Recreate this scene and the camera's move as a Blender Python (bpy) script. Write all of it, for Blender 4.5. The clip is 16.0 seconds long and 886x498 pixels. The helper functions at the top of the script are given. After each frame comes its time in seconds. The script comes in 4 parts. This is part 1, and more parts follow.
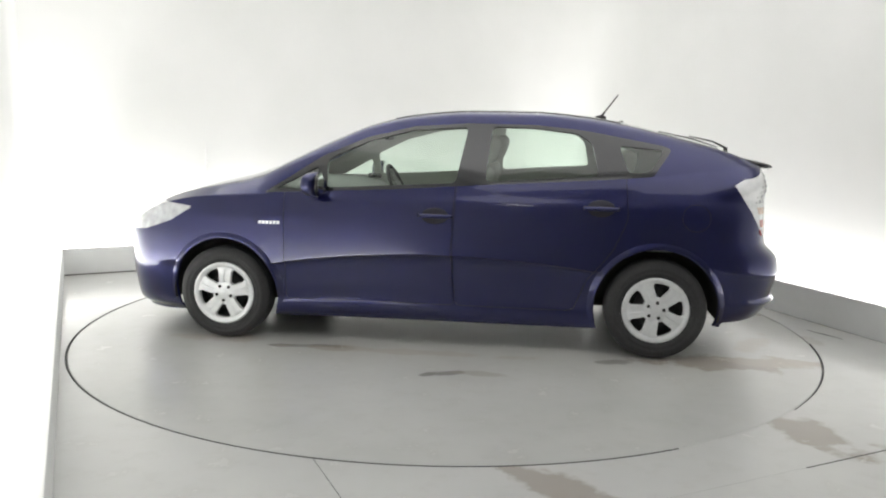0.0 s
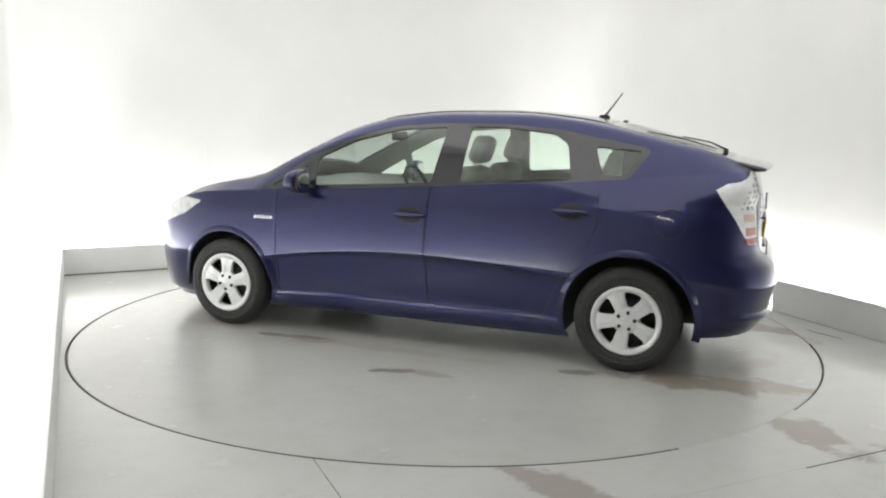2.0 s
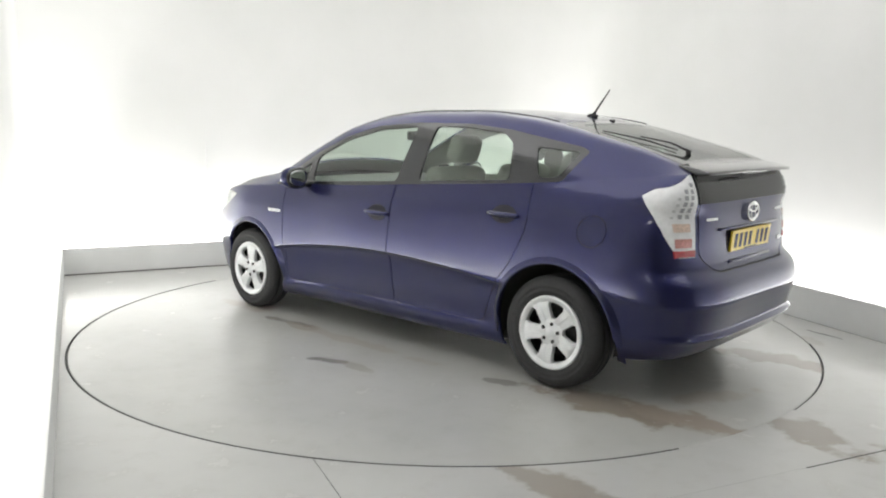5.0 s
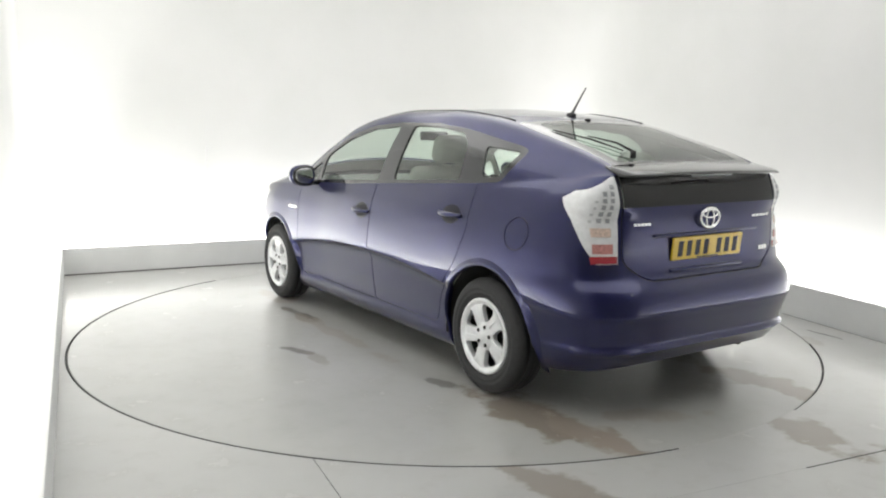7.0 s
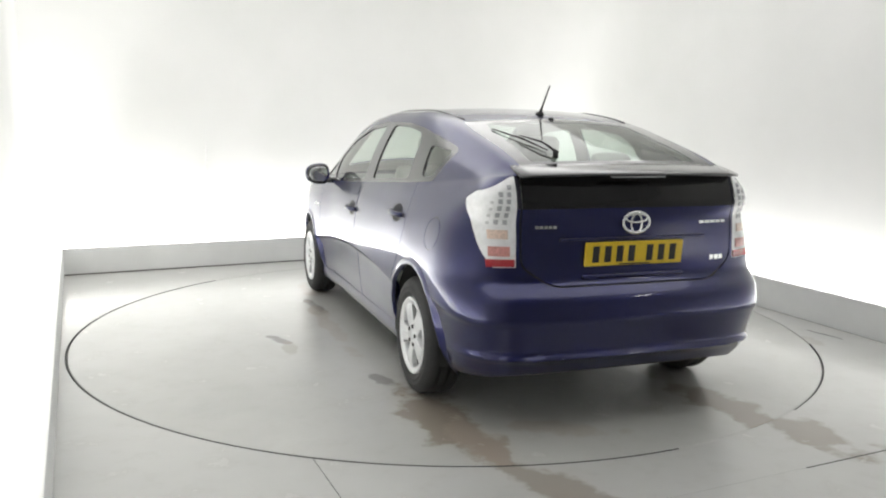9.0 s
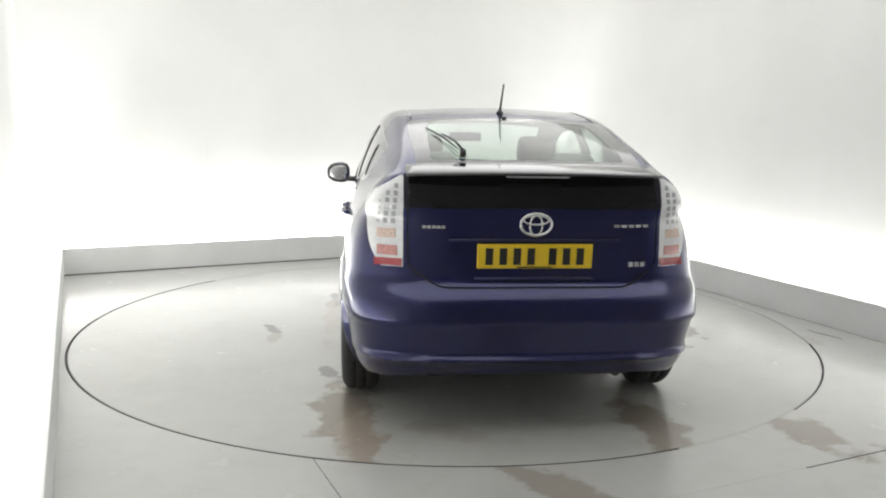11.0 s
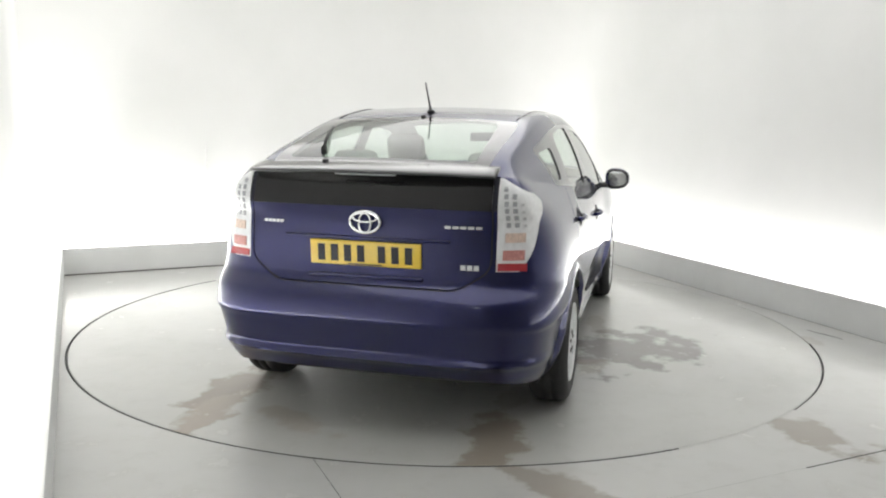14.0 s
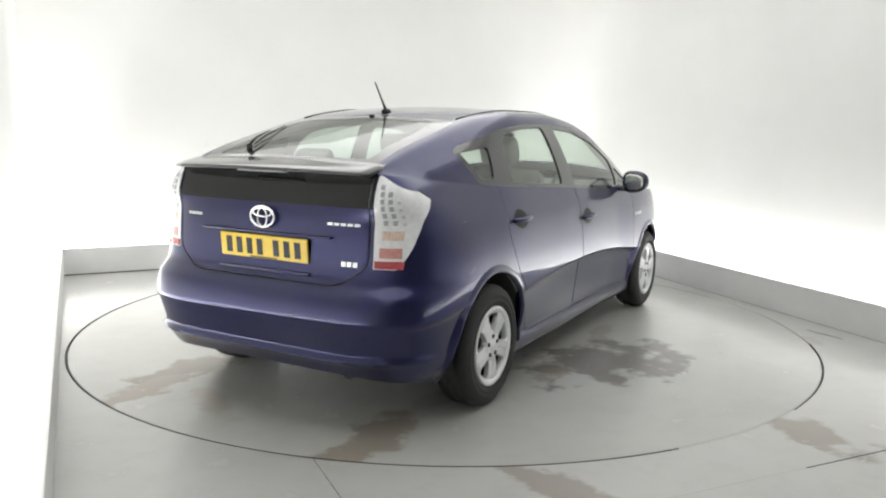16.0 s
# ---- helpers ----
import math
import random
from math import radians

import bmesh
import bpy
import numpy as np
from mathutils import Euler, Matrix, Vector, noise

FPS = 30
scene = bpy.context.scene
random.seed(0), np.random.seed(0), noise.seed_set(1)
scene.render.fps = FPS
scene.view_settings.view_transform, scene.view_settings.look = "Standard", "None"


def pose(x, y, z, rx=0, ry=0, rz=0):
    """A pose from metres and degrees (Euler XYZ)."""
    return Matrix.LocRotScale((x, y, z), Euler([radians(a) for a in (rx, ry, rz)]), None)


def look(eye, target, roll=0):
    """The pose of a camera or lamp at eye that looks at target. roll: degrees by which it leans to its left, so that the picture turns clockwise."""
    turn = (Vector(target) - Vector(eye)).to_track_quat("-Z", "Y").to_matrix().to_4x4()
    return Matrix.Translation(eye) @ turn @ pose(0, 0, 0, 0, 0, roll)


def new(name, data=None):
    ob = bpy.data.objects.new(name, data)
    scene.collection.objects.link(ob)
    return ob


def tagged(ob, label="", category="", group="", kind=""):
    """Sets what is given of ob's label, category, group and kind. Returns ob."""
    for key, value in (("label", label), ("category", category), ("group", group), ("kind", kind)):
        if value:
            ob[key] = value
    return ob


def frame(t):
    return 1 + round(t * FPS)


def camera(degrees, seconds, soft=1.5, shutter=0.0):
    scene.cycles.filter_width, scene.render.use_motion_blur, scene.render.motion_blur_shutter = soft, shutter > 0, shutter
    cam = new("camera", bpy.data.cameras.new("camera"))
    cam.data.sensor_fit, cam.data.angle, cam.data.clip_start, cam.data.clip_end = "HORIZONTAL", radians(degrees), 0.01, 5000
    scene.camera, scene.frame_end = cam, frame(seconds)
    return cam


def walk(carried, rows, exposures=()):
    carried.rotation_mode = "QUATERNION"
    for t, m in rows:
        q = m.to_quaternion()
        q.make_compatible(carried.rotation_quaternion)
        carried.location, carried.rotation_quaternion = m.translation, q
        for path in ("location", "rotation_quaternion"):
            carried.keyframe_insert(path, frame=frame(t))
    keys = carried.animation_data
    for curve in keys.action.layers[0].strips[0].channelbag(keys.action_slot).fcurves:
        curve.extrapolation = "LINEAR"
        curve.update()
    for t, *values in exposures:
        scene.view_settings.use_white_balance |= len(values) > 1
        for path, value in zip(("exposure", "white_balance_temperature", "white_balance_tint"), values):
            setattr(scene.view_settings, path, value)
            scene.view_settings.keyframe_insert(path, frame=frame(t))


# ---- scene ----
# ---- camera ----
cam = camera(58.07, 16.0, soft=2.1)
EYE = Vector((0.0, -5.530, 1.375))
YAW, PITCH, ROLL = radians(-0.201), radians(-8.743), 0.950
AIM = EYE + Vector((math.sin(YAW) * math.cos(PITCH), math.cos(YAW) * math.cos(PITCH), math.sin(PITCH)))
STAND = look(EYE, AIM, ROLL)
walk(cam, [(0.0, STAND), (16.0, STAND)])

# ---- light: cove lamps behind the low upstands, batten lights and an added fill on the ceiling ----
scene.view_settings.exposure = 0.50
world = bpy.data.worlds.new("world")
scene.world = world
world.use_nodes = True
world.node_tree.nodes["Background"].inputs[0].default_value = (0.9, 0.95, 1.0, 1)
world.node_tree.nodes["Background"].inputs[1].default_value = 0.02

TURN = radians(25.0)                      # the booth stands at 25 degrees to the view
CEILING = 3.3
COVE_POWER = 11.2                        # watts a metre
FILL_POWER = 1.1                        # watts a square metre, of the added ceiling fill


def uv(u, v, z=0.0):
    c, s = math.cos(TURN), math.sin(TURN)
    return Vector((c * u - s * v, s * u + c * v, z))


U0, U1, V1, V0 = -2.47, 2.76, 3.02, -2.80   # the deck's edges in the booth's own axes
GAP, UP = 0.27, 0.24                        # cove width, upstand height
BACK_V = -7.6                               # the wall behind the camera
RIGHT_U = U1 + GAP


def area_lamp(name, at, target, sx, sy, watts, colour, along):
    data = bpy.data.lights.new(name, "AREA")
    data.shape, data.size, data.size_y, data.energy, data.color = "RECTANGLE", sx, sy, watts, colour
    ob = new(name, data)
    z = (at - target).normalized()
    x = along - z * along.dot(z)
    x.normalize()
    y = z.cross(x)
    m = Matrix((x, y, z)).transposed().to_4x4()
    m.translation = at
    ob.matrix_world = m
    return ob


COOL = (1.0, 0.992, 0.975)
udir, vdir = uv(1, 0), uv(0, 1)
# cove strips: along the rear wall, the left wall and the right wall
area_lamp("cove_lamp_rear", uv(0.0, 2.980, 0.08), uv(0.0, 3.06, 0.75), 5.3, 0.08, COVE_POWER * 5.0 * 0.85, COOL, uv(5.222, 0.232))
area_lamp("cove_lamp_left", uv(U0 - 0.10, -0.03, 0.06), uv(U0 - 0.18, -0.03, 0.75), 5.9, 0.08, COVE_POWER * 5.9 * 0.9, COOL, vdir)
area_lamp("cove_lamp_right", uv(2.60, -1.6, 0.08), uv(2.68, -1.6, 0.75), 8.8, 0.08, COVE_POWER * 8.8 * 0.55, COOL, uv(0.524, 9.194))

# ---- materials ----


def material(name):
    m = bpy.data.materials.new(name)
    m.use_nodes = True
    return m, m.node_tree, m.node_tree.nodes["Principled BSDF"]


def noise_node(tree, scale, detail=4.0, rough=0.55, coords=None):
    n = tree.nodes.new("ShaderNodeTexNoise")
    n.inputs["Scale"].default_value, n.inputs["Detail"].default_value, n.inputs["Roughness"].default_value = scale, detail, rough
    if coords is None:
        tc = tree.nodes.new("ShaderNodeTexCoord")
        coords = tc.outputs["Object"]
    tree.links.new(coords, n.inputs["Vector"])
    return n


def ramp(tree, source, a, b, ca, cb):
    r = tree.nodes.new("ShaderNodeValToRGB")
    r.color_ramp.elements[0].position, r.color_ramp.elements[1].position = a, b
    r.color_ramp.elements[0].color, r.color_ramp.elements[1].color = (*ca, 1), (*cb, 1)
    tree.links.new(source, r.inputs[0])
    return r


def bump(tree, bsdf, source, strength, distance):
    b = tree.nodes.new("ShaderNodeBump")
    b.inputs["Strength"].default_value, b.inputs["Distance"].default_value = strength, distance
    tree.links.new(source, b.inputs["Height"])
    tree.links.new(b.outputs[0], bsdf.inputs["Normal"])


def simple(name, colour, rough=0.5, metal=0.0, coat=0.0, grain=0.06, scale=30.0, bump_mm=0.0):
    """A surface with a little uneven colour and roughness."""
    m, t, b = material(name)
    n = noise_node(t, scale)
    lo = [max(0.0, c * (1 - grain)) for c in colour]
    hi = [min(1.0, c * (1 + grain)) for c in colour]
    t.links.new(ramp(t, n.outputs[0], 0.3, 0.7, lo, hi).outputs[0], b.inputs["Base Color"])
    r = t.nodes.new("ShaderNodeMapRange")
    r.inputs["To Min"].default_value, r.inputs["To Max"].default_value = max(0.02, rough * 0.85), min(1, rough * 1.15)
    t.links.new(n.outputs[0], r.inputs["Value"])
    t.links.new(r.outputs[0], b.inputs["Roughness"])
    b.inputs["Metallic"].default_value, b.inputs["Coat Weight"].default_value, b.inputs["Coat Roughness"].default_value = metal, coat, 0.06
    if bump_mm:
        bump(t, b, n.outputs[0], 0.5, bump_mm / 1000)
    return m


def car_paint():
    """Dark blue-violet metallic under a glossy clear coat, with fine flake and a faint road film."""
    m, t, b = material("blue_paint")
    fine, broad, film = noise_node(t, 900.0, 2.0), noise_node(t, 2.5, 3.0), noise_node(t, 14.0, 5.0, 0.65)
    base = ramp(t, fine.outputs[0], 0.35, 0.65, (0.0056, 0.0074, 0.055), (0.0118, 0.0148, 0.095))
    t.links.new(base.outputs[0], b.inputs["Base Color"])
    r = t.nodes.new("ShaderNodeMapRange")
    r.inputs["To Min"].default_value, r.inputs["To Max"].default_value = 0.26, 0.36
    t.links.new(broad.outputs[0], r.inputs["Value"])
    t.links.new(r.outputs[0], b.inputs["Roughness"])
    b.inputs["Metallic"].default_value = 0.78
    b.inputs["Coat Weight"].default_value, b.inputs["Coat IOR"].default_value = 1.0, 1.5
    c = t.nodes.new("ShaderNodeMapRange")
    c.inputs["From Min"].default_value, c.inputs["From Max"].default_value = 0.35, 0.75
    c.inputs["To Min"].default_value, c.inputs["To Max"].default_value = 0.012, 0.06
    t.links.new(film.outputs[0], c.inputs["Value"])
    t.links.new(c.outputs[0], b.inputs["Coat Roughness"])
    return m


def pane_glass(name, tint, gloss=1.0, dark=0.0):
    """A thin glazed pane: clear with a tint, glossy towards a grazing view."""
    m, t, b = material(name)
    t.nodes.remove(b)
    clear, shine, mix = t.nodes.new("ShaderNodeBsdfTransparent"), t.nodes.new("ShaderNodeBsdfGlossy"), t.nodes.new("ShaderNodeMixShader")
    n = noise_node(t, 6.0, 3.0)
    t.links.new(ramp(t, n.outputs[0], 0.2, 0.8, [c * 0.94 for c in tint], tint).outputs[0], clear.inputs[0])
    shine.inputs["Roughness"].default_value = 0.03
    shine.inputs["Color"].default_value = (gloss, gloss, gloss, 1)
    lw, pw, f = t.nodes.new("ShaderNodeLayerWeight"), t.nodes.new("ShaderNodeMath"), t.nodes.new("ShaderNodeMath")
    lw.inputs[0].default_value, pw.operation, f.operation = 0.5, "POWER", "MULTIPLY_ADD"
    t.links.new(lw.outputs["Facing"], pw.inputs[0])
    pw.inputs[1].default_value = 4.0
    t.links.new(pw.outputs[0], f.inputs[0])
    f.inputs[1].default_value, f.inputs[2].default_value = 0.93, 0.07
    t.links.new(f.outputs[0], mix.inputs[0])
    t.links.new(clear.outputs[0], mix.inputs[1])
    t.links.new(shine.outputs[0], mix.inputs[2])
    t.links.new(mix.outputs[0], t.nodes["Material Output"].inputs[0])
    return m


def glow(name, colour, strength):
    m, t, b = material(name)
    b.inputs["Base Color"].default_value = (0.8, 0.8, 0.8, 1)
    b.inputs["Emission Color"].default_value, b.inputs["Emission Strength"].default_value = (*colour, 1), strength
    return m


def wall_paint():
    m, t, b = material("white_wall_paint")
    n, w = noise_node(t, 1.3, 5.0), noise_node(t, 60.0, 3.0)
    t.links.new(ramp(t, n.outputs[0], 0.25, 0.75, (0.76, 0.765, 0.745), (0.81, 0.81, 0.795)).outputs[0], b.inputs["Base Color"])
    b.inputs["Roughness"].default_value = 0.75
    bump(t, b, w.outputs[0], 0.15, 0.001)
    return m


def deck_paint(name, stains, clean_lo, clean_hi):
    """Grey painted steel deck: cloudy, scuffed, with stains given as (x, y, rx, ry, turn, colour, weight)."""
    m, t, b = material(name)
    tc = t.nodes.new("ShaderNodeTexCoord")
    co = tc.outputs["Object"]
    broad, mid, fine, blot = noise_node(t, 0.9, 4.0, 0.6, co), noise_node(t, 6.0, 6.0, 0.65, co), noise_node(t, 70.0, 4.0, 0.6, co), noise_node(t, 4.5, 3.0, 0.5, co)
    colour = ramp(t, broad.outputs[0], 0.3, 0.7, clean_lo, clean_hi).outputs[0]

    def mixed(a, fac, col):
        mx = t.nodes.new("ShaderNodeMix")
        mx.data_type = "RGBA"
        t.links.new(fac, mx.inputs[0])
        t.links.new(a, mx.inputs[6])
        mx.inputs[7].default_value = (*col, 1)
        return mx.outputs[2]

    scuff = ramp(t, mid.outputs[0], 0.52, 0.80, (0, 0, 0), (0.28, 0.28, 0.28))
    colour = mixed(colour, scuff.outputs[0], (0.30, 0.285, 0.25))
    small = noise_node(t, 24.0, 5.0, 0.7, co)
    edge = t.nodes.new("ShaderNodeMix")
    edge.inputs[0].default_value = 0.16
    t.links.new(blot.outputs[0], edge.inputs[2])
    t.links.new(small.outputs[0], edge.inputs[3])
    for x, y, rx, ry, turn, col, weight in stains:
        mp = t.nodes.new("ShaderNodeMapping")
        mp.vector_type = "TEXTURE"
        mp.inputs["Location"].default_value, mp.inputs["Scale"].default_value = (x, y, 0), (rx, ry, 1)
        mp.inputs["Rotation"].default_value = (0, 0, radians(turn))
        t.links.new(co, mp.inputs["Vector"])
        ln = t.nodes.new("ShaderNodeVectorMath")
        ln.operation = "LENGTH"
        flat = t.nodes.new("ShaderNodeVectorMath")
        flat.operation = "MULTIPLY"
        flat.inputs[1].default_value = (1, 1, 0)
        t.links.new(mp.outputs[0], flat.inputs[0])
        t.links.new(flat.outputs[0], ln.inputs[0])
        add = t.nodes.new("ShaderNodeMath")
        add.operation = "MULTIPLY_ADD"
        t.links.new(edge.outputs[0], add.inputs[0])
        add.inputs[1].default_value = 3.0
        t.links.new(ln.outputs["Value"], add.inputs[2])
        rr = ramp(t, add.outputs[0], 0.0, 1.0, (weight,) * 3, (0, 0, 0))
        mr = t.nodes.new("ShaderNodeMapRange")
        mr.inputs["From Min"].default_value, mr.inputs["From Max"].default_value = 2.12, 2.40
        t.links.new(add.outputs[0], mr.inputs["Value"])
        t.links.new(mr.outputs[0], rr.inputs[0])
        colour = mixed(colour, rr.outputs[0], col)
    t.links.new(colour, b.inputs["Base Color"])
    r = t.nodes.new("ShaderNodeMapRange")
    r.inputs["To Min"].default_value, r.inputs["To Max"].default_value = 0.24, 0.46
    t.links.new(mid.outputs[0], r.inputs["Value"])
    t.links.new(r.outputs[0], b.inputs["Roughness"])
    b.inputs["Coat Weight"].default_value = 0.40
    c = t.nodes.new("ShaderNodeMapRange")
    c.inputs["From Min"].default_value, c.inputs["From Max"].default_value = 0.3, 0.7
    c.inputs["To Min"].default_value, c.inputs["To Max"].default_value = 0.10, 0.30
    t.links.new(mid.outputs[0], c.inputs["Value"])
    t.links.new(c.outputs[0], b.inputs["Coat Roughness"])
    bump(t, b, fine.outputs[0], 0.12, 0.001)
    return m


BROWN, DARK, TAN = (0.25, 0.212, 0.168), (0.145, 0.135, 0.12), (0.36, 0.305, 0.255)
DISC_STAINS = [
    (-0.19, 1.17, 0.11, 0.06, 20, DARK, 0.85), (-0.33, 1.15, 0.20, 0.05, 0, BROWN, 0.5), (0.80, 0.785, 0.24, 0.05, 8, DARK, 0.7),
    (0.62, 0.80, 0.18, 0.06, 0, BROWN, 0.5), (-1.85, 0.65, 0.60, 0.18, 4, BROWN, 0.9), (-2.05, 0.60, 0.34, 0.13, -5, TAN, 0.6),
    (-1.10, 0.78, 0.14, 0.06, 10, DARK, 0.7), (-1.98, -0.77, 0.46, 0.16, 5, BROWN, 0.85), (-1.5, -0.75, 0.3, 0.08, 0, BROWN, 0.35),
    (-0.30, -1.30, 0.64, 0.40, -28, DARK, 0.9), (-0.72, -1.12, 0.26, 0.10, -20, BROWN, 0.6), (-0.10, -1.58, 0.22, 0.14, 0, DARK, 0.4),
    (-2.05, 0.15, 0.30, 0.10, 60, TAN, 0.5), (0.25, -1.05, 0.30, 0.08, 10, BROWN, 0.4), (1.35, 0.68, 0.32, 0.10, 0, TAN, 0.5), (0.66, 0.76, 0.10, 0.03, 0, DARK, 0.8), (0.93, 0.80, 0.12, 0.03, 5, DARK, 0.7), (-0.08, 1.21, 0.06, 0.03, 40, DARK, 0.8),
    (0.1, 0.80, 0.9, 0.07, 0, TAN, 0.45),
]
PAINT = car_paint()
BLACK_TRIM = simple("black_trim_plastic", (0.010, 0.011, 0.014), 0.14, coat=1.0, grain=0.02)
BLACK_GLOSS = simple("black_gloss_panel", (0.008, 0.008, 0.009), 0.03, grain=0.02)
BLACK_MATT = simple("black_matt_plastic", (0.026, 0.026, 0.026), 0.65)
SEAM = simple("dark_panel_gap", (0.006, 0.006, 0.018), 0.6)
RUBBER = simple("black_tyre_rubber", (0.027, 0.027, 0.028), 0.72, grain=0.25, scale=60, bump_mm=0.6)
SILVER = simple("silver_wheel_paint", (0.70, 0.71, 0.72), 0.38, metal=0.35, coat=0.4, grain=0.05)
CHROME = simple("chrome", (0.82, 0.83, 0.85), 0.12, metal=1.0, grain=0.03)
STEEL = simple("dark_brake_steel", (0.06, 0.06, 0.06), 0.5, metal=0.6, grain=0.3)
GLASS = pane_glass("pale_green_glass", (0.80, 0.88, 0.82))
HATCH_GLASS = pane_glass("hatch_glass", (0.66, 0.76, 0.70), 0.85)
DARK_GLASS = pane_glass("black_privacy_glass", (0.05, 0.055, 0.055))
LENS_CLEAR = simple("clear_lamp_lens", (0.80, 0.81, 0.82), 0.16, metal=0.0, coat=1.0, grain=0.07, scale=40)
HEAD_LENS = simple("headlamp_lens", (0.50, 0.51, 0.53), 0.14, metal=0.2, coat=1.0, grain=0.25, scale=14)
LENS_RED = simple("red_lamp_lens", (0.40, 0.035, 0.045), 0.15, coat=1.0)
LENS_PINK = simple("pale_red_lamp_lens", (0.58, 0.27, 0.25), 0.15, coat=1.0, grain=0.3, scale=140)
LENS_AMBER = simple("pale_amber_lamp_lens", (0.70, 0.55, 0.47), 0.15, coat=1.0, grain=0.25, scale=120)
LAMP_GREY = simple("lamp_grey_cell", (0.55, 0.56, 0.57), 0.2, coat=0.6)
LAMP_DARK = simple("lamp_dark_cell", (0.38, 0.39, 0.41), 0.2, coat=0.6)
PLATE_YELLOW = simple("yellow_plate", (0.72, 0.50, 0.02), 0.35, coat=0.3)
PLATE_INK = simple("black_plate_ink", (0.012, 0.012, 0.012), 0.5)
FABRIC = simple("grey_seat_fabric", (0.56, 0.57, 0.53), 0.9, grain=0.12, scale=120, bump_mm=0.5)
LINING = simple("pale_cabin_lining", (0.50, 0.51, 0.475), 0.85, grain=0.06, scale=40)
TRIM_GREY = simple("grey_boot_trim", (0.20, 0.205, 0.195), 0.85, grain=0.1, scale=60)
DASH = simple("grey_dash_plastic", (0.24, 0.245, 0.235), 0.6, grain=0.1, bump_mm=0.3)
MIRROR = simple("mirror_silver", (0.85, 0.86, 0.87), 0.03, metal=1.0, grain=0.01)
WALL = wall_paint()
UPSTAND = simple("pale_grey_upstand_paint", (0.74, 0.745, 0.735), 0.5, grain=0.05, scale=2.5)
SHUTTER = simple("grey_hall_paint", (0.40, 0.402, 0.40), 0.6, scale=3.0)
DECK = deck_paint("deck_paint", [(1.72, -1.98, 0.34, 0.17, -60, BROWN, 0.75), (0.42, -2.60, 0.34, 0.15, -40, BROWN, 0.7), (2.12, -2.25, 0.2, 0.12, 0, BROWN, 0.5),
                                 (-2.0, -1.75, 0.09, 0.05, 0, BROWN, 0.6), (-2.3, -0.45, 0.12, 0.02, 20, DARK, 0.5), (2.35, -0.2, 0.10, 0.4, 25, BROWN, 0.35)], (0.44, 0.445, 0.43), (0.52, 0.522, 0.505))
DISC = deck_paint("disc_paint", DISC_STAINS, (0.40, 0.406, 0.388), (0.49, 0.493, 0.472))
GROOVE = simple("dark_groove", (0.02, 0.02, 0.018), 0.8)
JOINT = simple("grey_joint_filler", (0.10, 0.098, 0.09), 0.8, grain=0.3)
TUBE = glow("tube_glow", (1.0, 0.992, 0.975), 14.0)
FILL_GLOW = glow("fill_glow", (1.0, 0.992, 0.975), 0.35)
HOUSING = simple("white_fitting_metal", (0.75, 0.75, 0.74), 0.4)

# ---- mesh helpers ----


def mesh_object(name, bm, mat, parent=None, smooth=True):
    me = bpy.data.meshes.new(name)
    bm.to_mesh(me)
    bm.free()
    for mm in (mat if isinstance(mat, (list, tuple)) else [mat]):
        me.materials.append(mm)
    if smooth:
        for p in me.polygons:
            p.use_smooth = True
    ob = new(name, me)
    ob.parent = parent
    return ob


def part(name, bm, mat, parent, label="", smooth=True):
    ob = mesh_object(name, bm, mat, parent, smooth)
    return tagged(ob, label) if label else ob


def data_bm(verts, faces):
    bm = bmesh.new()
    vs = [bm.verts.new(v) for v in verts]
    for f in faces:
        try:
            bm.faces.new([vs[i] for i in f])
        except ValueError:
            pass
    return bm


def box_bm(lo, hi, bevel=0.0, segments=2, at=None):
    bm = bmesh.new()
    bmesh.ops.create_cube(bm, size=1)
    for v in bm.verts:
        v.co = Vector([lo[i] + (v.co[i] + 0.5) * (hi[i] - lo[i]) for i in range(3)])
    if bevel:
        bmesh.ops.bevel(bm, geom=bm.edges[:], offset=bevel, segments=segments, profile=0.5, affect="EDGES")
    if at:
        bm.transform(at)
    return bm


def prism_bm(outline, depth_from, depth_to, place, bevel=0.0):
    """An outline of (a, b) pairs drawn out from one depth to another; place(a, b, d) gives the point."""
    n = len(outline)
    verts = [place(a, b, depth_from) for a, b in outline] + [place(a, b, depth_to) for a, b in outline]
    faces = [list(range(n))[::-1], list(range(n, 2 * n))] + [[i, (i + 1) % n, n + (i + 1) % n, n + i] for i in range(n)]
    bm = data_bm(verts, faces)
    bmesh.ops.recalc_face_normals(bm, faces=bm.faces[:])
    if bevel:
        bmesh.ops.bevel(bm, geom=bm.edges[:], offset=bevel, segments=2, profile=0.5, affect="EDGES")
    return bm


def spin_bm(profile, steps=48, axis="y"):
    """A profile of (radius, along) turned about the y axis."""
    verts, faces, n = [], [], len(profile)
    for k in range(steps):
        a = 2 * math.pi * k / steps
        for r, d in profile:
            verts.append((r * math.cos(a), d, r * math.sin(a)))
    for k in range(steps):
        for j in range(n - 1):
            a, b = k * n + j, ((k + 1) % steps) * n + j
            faces.append([a, a + 1, b + 1, b])
    bm = data_bm(verts, faces)
    bmesh.ops.recalc_face_normals(bm, faces=bm.faces[:])
    return bm


